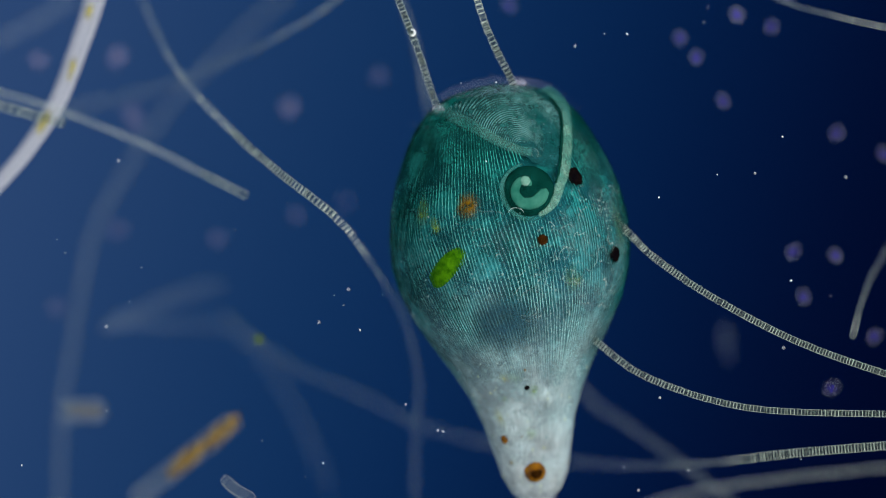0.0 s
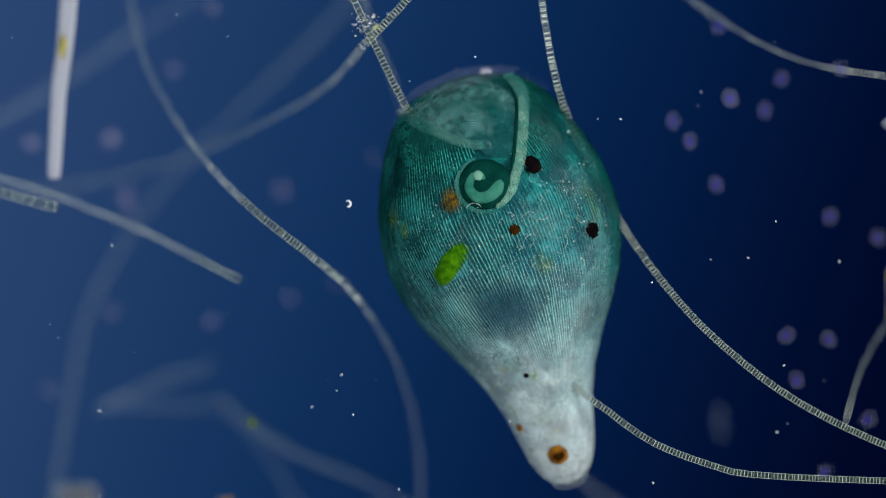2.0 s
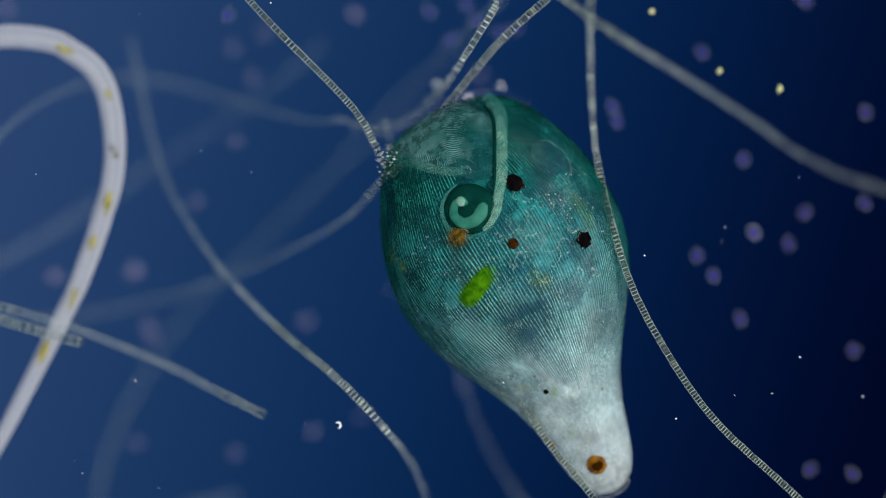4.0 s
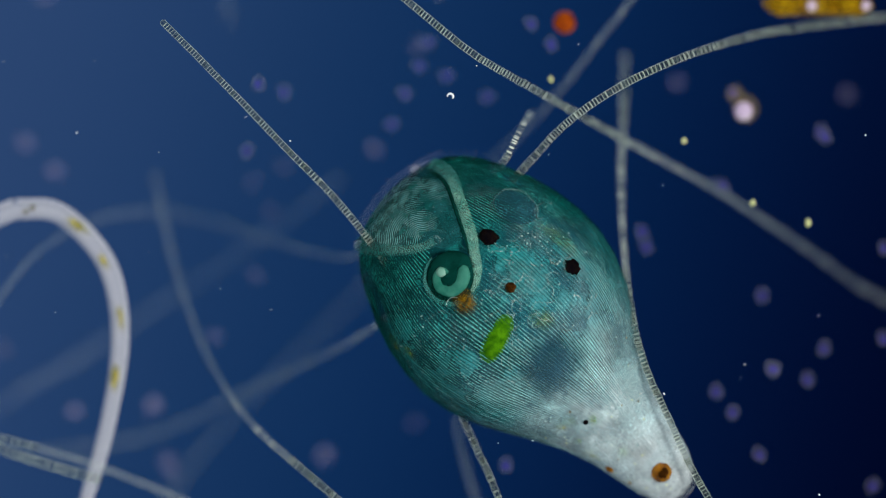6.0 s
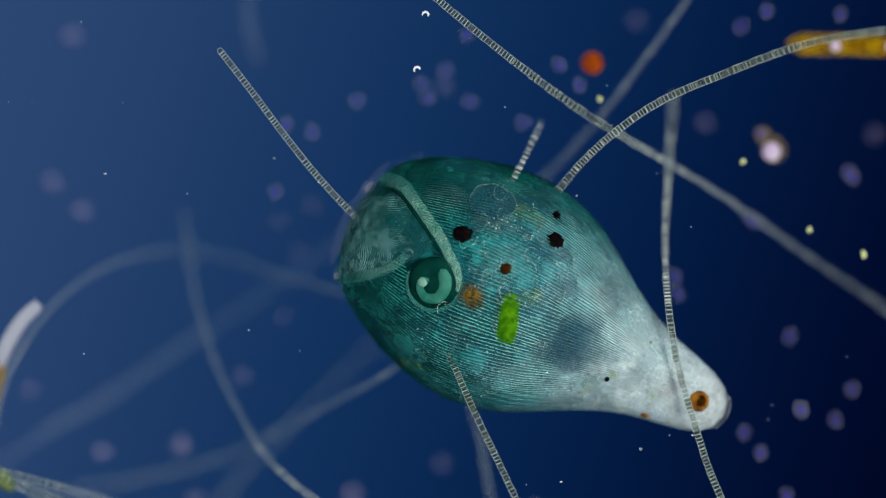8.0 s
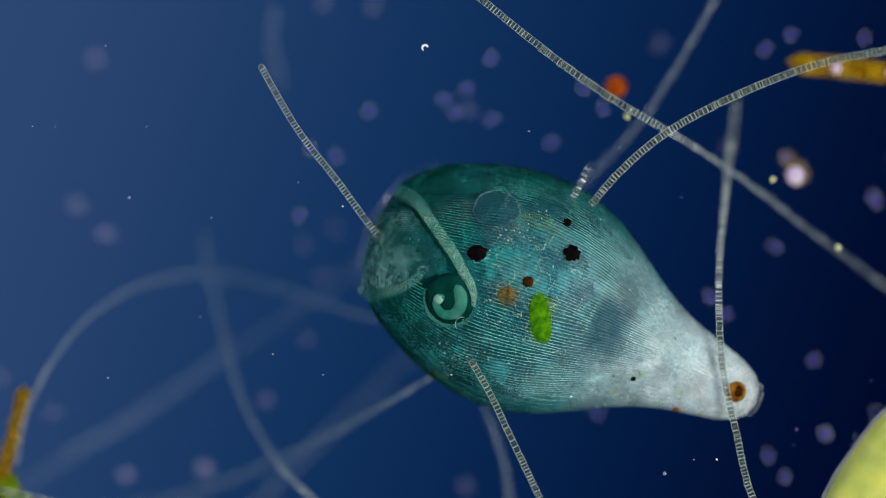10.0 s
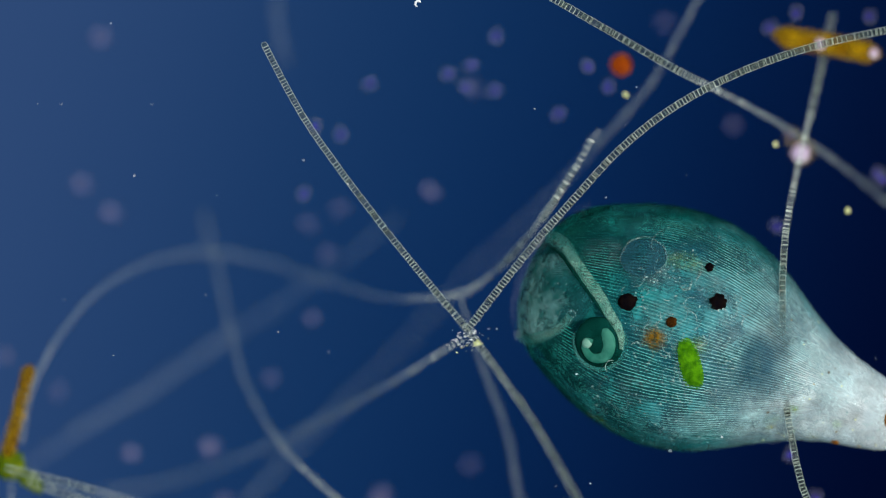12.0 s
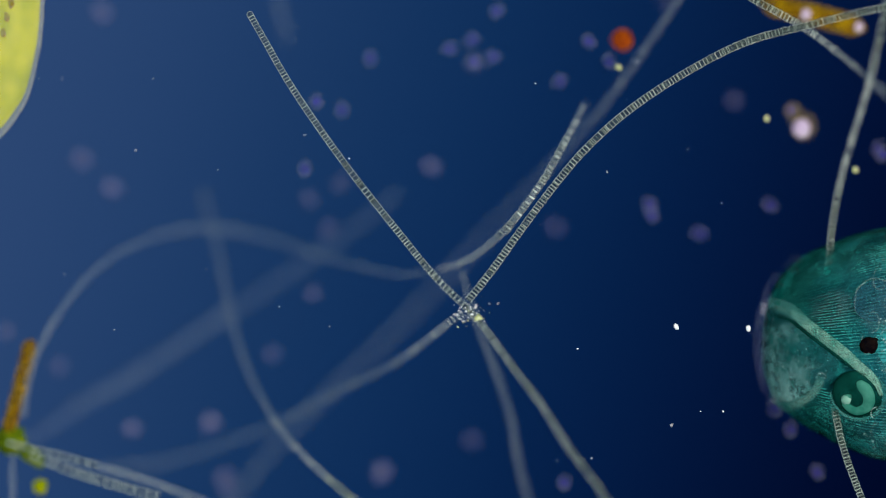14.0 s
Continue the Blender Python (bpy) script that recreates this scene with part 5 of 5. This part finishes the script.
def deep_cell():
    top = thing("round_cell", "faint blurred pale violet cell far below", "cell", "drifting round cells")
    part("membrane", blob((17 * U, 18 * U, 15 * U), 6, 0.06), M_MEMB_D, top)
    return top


proto, deep = round_cell(), deep_cell()
near_a = [(1203, 62), (1232, 98), (1305, 22), (1365, 41), (1279, 175), (1481, 232), (1565, 270), (1404, 445), (1478, 452), (1422, 525), (1548, 595), (1472, 687), (1394, -15), (1284, -110), (1499, -32), (1501, -195), (1394, -393)]
near_b = [(711, -647), (873, -593), (909, -557), (1386, -403), (1196, -662), (1242, -688), (1372, -682), (1302, 20), (1346, -620), (831, 193), (391, -487), (436, -473), (371, -368)]
deep_a = [(205, 95), (65, 100), (510, 187), (610, 355), (525, 380), (385, 422), (210, 405), (100, 545), (240, 215), (435, -343), (599, -370), (414, -260), (1431, -470), (209, 90), (234, 195), (514, 180)]
deep_b = [(789, 293), (-26, -387), (34, -335), (379, -315), (671, -555), (591, -375), (1131, -490), (816, -265), (26, -335), (-19, -385), (-154, -75), (-59, -10), (71, 100), (211, 87), (236, 193), (511, 180), (671, 125), (316, -35), (11, -645), (13, -646), (415, -745), (502, -738), (388, -145), (1010, -672)]
rng = random.Random(11)
first = True
for x, y in near_a + near_b:
    z = rng.uniform(-0.28, -0.17)
    m = Matrix.Translation(place(x, y, z)) @ pose(0, 0, 0, 0, 0, rng.uniform(-40, 40))
    if first:
        proto.matrix_basis = m
        first = False
    else:
        copy_thing(proto, m)
SWEPT = [[(0, 1052, -205), (5, 1052, -205), (6, 1070, -224), (7.5, 1077, -218), (8.2, 1080, -217), (10.5, 1102, -230), (12.3, 985, -322), (13, 982, -305), (14, 981, -305)],
         [(0, 1060, -180), (5, 1060, -180), (6, 1078, -198), (7.5, 1084, -186), (8.2, 1086, -186), (10.5, 1130, -200), (12.3, 990, -300), (13, 984, -288), (14, 985, -285)],
         [(0, 1209, -303), (5, 1209, -303), (7.5, 1214, -316), (12.5, 1205, -308), (14, 1193, -303)],
         [(0, 900, 0), (11.5, 900, -20), (12.5, 1030, -200), (13, 1069, -272), (13.5, 1066, -253), (14, 1069, -253)],
         [(0, 740, -350), (5, 712, -402), (6, 650, -470), (7, 640, -520), (14, 669, -557)],
         [(0, 790, -380), (4.4, 811, -360), (5, 761, -433), (6, 675, -519), (7, 634, -546), (14, 626, -580)],
         [(0, 840, -350), (4.4, 850, -340), (5, 814, -397), (6, 723, -502), (7, 716, -524), (14, 703, -565)],
         [(0, 790, -440), (4.4, 792, -388), (5, 741, -488), (6, 690, -560), (7, 676, -576), (14, 666, -595)],
         [(0, 900, -320), (5, 860, -370), (6, 795, -464), (7, 804, -488), (14, 821, -522)],
         [(0, 720, -300), (4.4, 764, -330), (5, 684, -343), (6, 625, -416), (7, 591, -488), (8, 516, -529), (14, 486, -563)]]
for i, way in enumerate(SWEPT):
    z = -0.24 - 0.03 * (i % 4) if i != 3 else -0.4
    deeper = -0.12 if i > 3 else 0      # those by the tangle rise later on
    o = copy_thing(proto, Matrix.Translation(place(*way[0][1:], z)))
    MOVES.append((o, [(t, Matrix.Translation(place(x, y, z + float(np.interp(t, [5, 8], [deeper, 0])))) @ pose(0, 0, 0, 0, 0, 12 * i + 3 * t)) for t, x, y in way]))
first = True
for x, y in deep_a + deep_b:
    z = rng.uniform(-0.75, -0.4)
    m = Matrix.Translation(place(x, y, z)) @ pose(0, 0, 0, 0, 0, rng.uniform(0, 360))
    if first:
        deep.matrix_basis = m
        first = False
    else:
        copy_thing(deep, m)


# ---- single odd things ----
def lone(name, label, category, x, y, z, radii, material, seed, rz=0, rough=0.1, group=""):
    o = part(name, blob([r * U for r in radii], seed, rough), material, None, label)
    tagged(o, "", category, group)
    o.matrix_world = Matrix.Translation(place(x, y, z)) @ pose(0, 0, 0, 0, 0, rz)
    return o


lone("orange_cyst", "round bright orange blurred cyst", "cyst", 932, -596, -0.3, (20, 20, 18), M_ORANGE, 31, 0, 0.04)
pearl = thing("pearly_pair", "two joined pearly violet-white cells with amber rims, blurred", "cell")
for nm, dx, dy, r, m, seed in (("large_halo", 5, 4, 25, M_HALO, 33), ("large_cell", 2, 8, 16, M_PEARL, 34), ("small_halo", -13, -22, 17, M_HALO, 35), ("small_cell", -16, -24, 9, M_CORE, 36)):
    o = part(nm, blob((r * U, r * 1.06 * U, r * U), seed, 0.07), m, pearl)
    o.matrix_world = Matrix.Translation(place(1248 + dx, -447 + dy, -0.27))


def rod(name, label, a, b, r, z, material, seg=9, fill=(0.0, 1.0), coat=None, thick=0.8):
    top = thing(name, label, "diatom")
    path = smooth_path([place(*a, z), place((a[0] + b[0]) / 2 + 2, (a[1] + b[1]) / 2 - 2, z), place(*b, z)], 4 * U)
    t = tube_data(path, taper(len(path), r * U, step=4 * U), 14)
    part("shell", (t[0], [], t[1]), coat or M_TUBE, top, "thin glassy shell")
    rngl = random.Random(seg)
    d = path[-1] - path[0]
    lean, run = math.degrees(math.atan2(d[1], d[0])), float(np.linalg.norm(d)) * (fill[1] - fill[0]) / seg
    for i in range(seg):
        k = fill[0] + (fill[1] - fill[0]) * (i + 0.5) / seg
        p = path[int(k * (len(path) - 1))]
        o = part("chloroplast", blob((run * 0.62, r * thick * U, r * thick * 0.9 * U), seg + i, 0.12), material, top)
        o.matrix_world = Matrix.Translation((p[0], p[1], p[2])) @ pose(0, 0, 0, 0, 0, lean + rngl.uniform(-5, 5))
    return top


rod("amber_rod", "blurred amber-brown cells in a slanting glassy tube", (235, 888), (425, 738), 17, -0.5, M_AMBER, 2, (0.36, 0.98))
rod("pale_capsule", "blurred whitish capsule with a faint yellow middle", (104, 730), (190, 728), 21, -0.5, M_HALO, 1, (0.25, 0.9), M_TUBE, 0.5)
rod("amber_rod", "upright amber rod rising from a green clump", (-113, -62), (-154, 105), 14, -0.22, M_AMBER, 4, (0.03, 0.97), M_AMBER, 0.72)
rod("amber_rod", "amber rod at the rim of the view", (1590, 320), (1592, 420), 12, -0.2, M_AMBER, 3)
lone("green_clump", "olive-green ragged clump of algae", "algae", -148, 118, -0.25, (26, 26, 14), M_MOSS, 41, 20, 0.25)
lone("green_clump", "olive-green ragged clump of algae", "algae", -112, 146, -0.25, (28, 14, 10), M_MOSS, 42, -38, 0.25)
lone("yellow_grain", "small blurred yellow grain", "grain", -96, 203, -0.3, (13, 13, 9), M_LIME, 43, 0, 0.2)
lone("green_grain", "small olive grain lying on a blurred strand", "grain", 458, 600, -0.35, (7, 7, 5), M_MOSS, 44, 0, 0.2)

drift = rod("amber_rod", "large amber glassy diatom rod, blurred", (1291, -628), (1476, -626), 21, -0.25, M_AMBER, 3, (0.0, 1.0), M_AMBER)
for x, r in ((1370, 17), (1466, 14)):
    for nm, k, m in (("pale_halo", 1.0, M_HALO), ("pale_body", 0.66, M_PEARL)):
        o = part(nm, blob((r * k * U, r * k * U, r * k * U), int(x + r), 0.08), m, drift, "pale violet-white grain in the rod" if k < 1 else "")
        o.matrix_world = Matrix.Translation(place(x, -627, -0.25 + 14 * U))

# debris caught in the tangle
rng = random.Random(21)
knot = thing("debris_clump", "sparkling clump of tiny pale grains caught in the tangle", "debris")
for i in range(70):
    r = rng.choice([0.6, 0.8, 1.0, 1.3, 1.8])
    o = part("grain", blob((r * U * rng.uniform(0.8, 1.8), r * U * rng.uniform(0.4, 0.9), r * U), 50 + i, 0.6, 1), M_CRYST if i % 4 == 0 else M_SPECK, knot)
    k = rng.gauss(0, 1)
    o.matrix_world = Matrix.Translation(place(664 + 17 * k + rng.gauss(0, 7), -108 - 5 * k + rng.gauss(0, 9), -0.03 + rng.uniform(-0.03, 0.04)))
o = part("grain", blob((7 * U, 4.5 * U, 4 * U), 99, 0.7, 2), M_CRYST, knot)
o.matrix_world = Matrix.Translation(place(678, -101, -0.04))

# lime grains that drift slowly
CRYST = [[(0, 1122, -373), (5, 1122, -373), (7, 1181, -408), (10.5, 1210, -436), (12.5, 1202, -457), (14, 1188, -456)],
         [(0, 1242, -267), (5, 1242, -267), (7, 1302, -291), (10.5, 1327, -316), (12.5, 1336, -345), (14, 1345, -365)],
         [(0, 1349, -235), (5, 1349, -235), (7, 1394, -249), (10.5, 1430, -270), (14, 1460, -300)],
         [(0, 889, -483), (5, 889, -483), (7, 936, -516), (10.5, 952, -543), (12.5, 935, -542), (14, 926, -546)]]
for i, way in enumerate(CRYST):
    o = lone("lime_grain", "tiny bright yellow-green grain adrift", "grain", way[0][1], way[0][2], -0.15, (4.8 if i != 2 else 6.5, 4, 4), M_CRYST, 60 + i, 30 * i, 0.45, "drifting grains")
    MOVES.append((o, [(t, Matrix.Translation(place(x, y, -0.15)) @ pose(0, 0, 0, 0, 0, 30 * i + 5 * t)) for t, x, y in way]))

# bright specks
rng = random.Random(31)
speck_mesh = None
spots = [(853, -48), (1166, 350), (1387, 616), (1497, 313), (637, 584), (564, 571), (617, 512), (718, 716), (572, 820), (1018, 85), (1110, 62), (1385, 242), (1400, 497), (784, 764), (1130, 868), (1168, 704), (188, 578), (775, 762), (210, 284), (1253, 12), (1070, 62)]
spots += [(rng.uniform(-120, 1480), rng.uniform(-700, 850)) for _ in range(50)]
for i, (x, y) in enumerate(spots):
    r = rng.choice([0.8, 0.9, 1.1, 1.4, 1.9]) if i > 18 else 2.2
    if speck_mesh is None:
        o = part("speck", blob((U, U * 0.7, U * 0.7), 3, 0.2, 1), M_SPECK)
        speck_mesh = o.data
    else:
        o = new("speck", speck_mesh)
    tagged(o, "tiny bright speck of debris adrift", "debris", "drifting specks")
    m = Matrix.Translation(place(x, y, rng.uniform(-0.1, 0.1) + (0.08 if 600 < x < 1200 else 0))) @ pose(0, 0, 0, 0, 0, rng.uniform(0, 180))
    o.matrix_world = m @ Matrix.Diagonal((r, r, r, 1))


FLY = [[(0, 730, 60), (0.5, 712, 100), (1, 689, 139), (1.5, 653, 172), (2.2, 622, 228), (4.3, 560, 380), (14, 300, 700)],
       [(0, 900, -150), (4.3, 850, -250), (5, 822, -300), (5.5, 776, -396), (6, 732, -462), (6.5, 704, -513), (7, 684, -576), (7.5, 661, -633), (8, 638, -679), (10.5, 560, -820), (14, 500, -1000)],
       [(0, 800, -100), (5, 720, -280), (6, 692, -338), (6.5, 672, -405), (7, 648, -481), (7.5, 631, -534), (8, 623, -582), (10.5, 588, -670), (14, 560, -760)],
       [(0, 1700, 100), (11, 1560, -60), (12.5, 1340, -75), (14, 1153, -84)],
       [(0, 1600, 80), (11, 1420, -50), (12.5, 1220, -80), (14, 1026, -87)]]
for i, way in enumerate(FLY):
    deep_t = [[0, 14], [0, 5.1, 5.5, 14], [0, 6.1, 6.5, 14], [0, 13.4, 13.9, 14], [0, 12.6, 13.4, 14]][i]       # four of them come up from under the animal
    deep_z = [-0.34, -0.34, 0.08, 0.08] if i else [0.1, 0.1]
    if i < 3:
        arc = [(4.6 * math.cos(k) * U, 5.2 * math.sin(k) * U, 0) for k in np.linspace(radians(-125), radians(120), 31)]
        wide = np.interp(np.linspace(0, 1, 31), [0, 0.15, 0.6, 1], [0.7, 1.7, 2.1, 0.6]) * (1 + 0.28 * np.sin(np.arange(31) * 1.25))
        t = tube_data(np.array(arc), wide * U, 8)
        o = part("bright_grain", (t[0], [], t[1]), M_SPECK, None, "white glinting notched crescent drifting past")
        tagged(o, "", "debris", "drifting grains")
    else:
        o = lone("bright_grain", "white glinting grain drifting past", "debris", way[0][1], way[0][2], 0.1, (3.8, 5.4, 3.2), M_SPECK, 90 + i, 0, 0.25, "drifting grains")
    rows = way if i < 3 else way[:2] + [(12.6, way[2][1] - 12, way[2][2]), (13.4, (way[2][1] + 1.5 * way[3][1]) / 2.5, way[3][2]), way[3]]
    MOVES.append((o, [(t, Matrix.Translation(flat_place(x, y, float(np.interp(t, deep_t, deep_z)))) @ pose(0, 0, 0, 0, 0, 25 * i + 8 * t)) for t, x, y in rows]))


# ---- big lime cells that glide past the rim ----
def lime_cell(label, radii, seed):
    top = thing("lime_cell", label, "alga")
    part("contents", blob([r * 0.94 * U for r in radii], seed, 0.02, 4), M_LIME, top, "yellow-green grainy contents")
    part("wall", blob([r * U for r in radii], seed, 0.02, 4), M_RIM, top, "thin bright rim")
    rngl = random.Random(seed)
    for i in range(14):
        o = part("dark_grain", blob((6 * U, 9 * U, 6 * U), seed + i, 0.3, 2), M_AMBER, top)
        o.location = (radii[0] * U * rngl.uniform(0.1, 0.6), radii[1] * U * rngl.uniform(-0.5, 0.5), radii[2] * U * 0.78)
    return top


lime_a = lime_cell("large lime-yellow alga with a thin bright rim", (128, 280, 100), 71)
way = [(0.0, -420, -700), (11.6, -420, -700), (12.3, -110, -150), (12.5, -52, -95), (12.8, -100, -40), (13.0, -104, 60), (13.1, -118, 160), (13.25, -135, 300), (13.4, -116, 420), (13.5, -99, 510), (13.6, -86, 590), (13.7, -96, 550), (13.8, -114, 380), (13.9, -92, 90), (14.0, -50, -12)]
MOVES.append((lime_a, [(t, Matrix.Translation(flat_place(x - slid(t)[0], y - slid(t)[1], -0.05))) for t, x, y in way]))
lime_b = lime_cell("large lime-yellow alga gliding past", (110, 260, 90), 72)
way = [(0.0, 2100, 1500), (8.2, 2000, 1400), (10.3, 1570, 846), (10.5, 1592, 872), (11.0, 1618, 900), (11.3, 1655, 940), (11.6, 1740, 1030), (14.0, 2000, 1300)]
MOVES.append((lime_b, [(t, Matrix.Translation(flat_place(x - slid(t)[0], y - slid(t)[1], -0.05)) @ pose(0, 0, 0, 0, 0, -35)) for t, x, y in way]))
ROD_WAY = [(0, 1384, -626, 0), (5, 1384, -626, 0), (7, 1384, -626, 0), (10.5, 1325, -628, -7), (12.5, 1291, -632, -11), (14, 1271, -638, -14)]
rod_home = place(1384, -627, -0.25)
MOVES.append((drift, [(t, Matrix.Translation(place(x, y, -0.25)) @ pose(0, 0, 0, 0, 0, r) @ Matrix.Translation(-rod_home)) for t, x, y, r in ROD_WAY]))


def motions():
    for ob, rows in MOVES:
        walk(ob, rows)


motions()
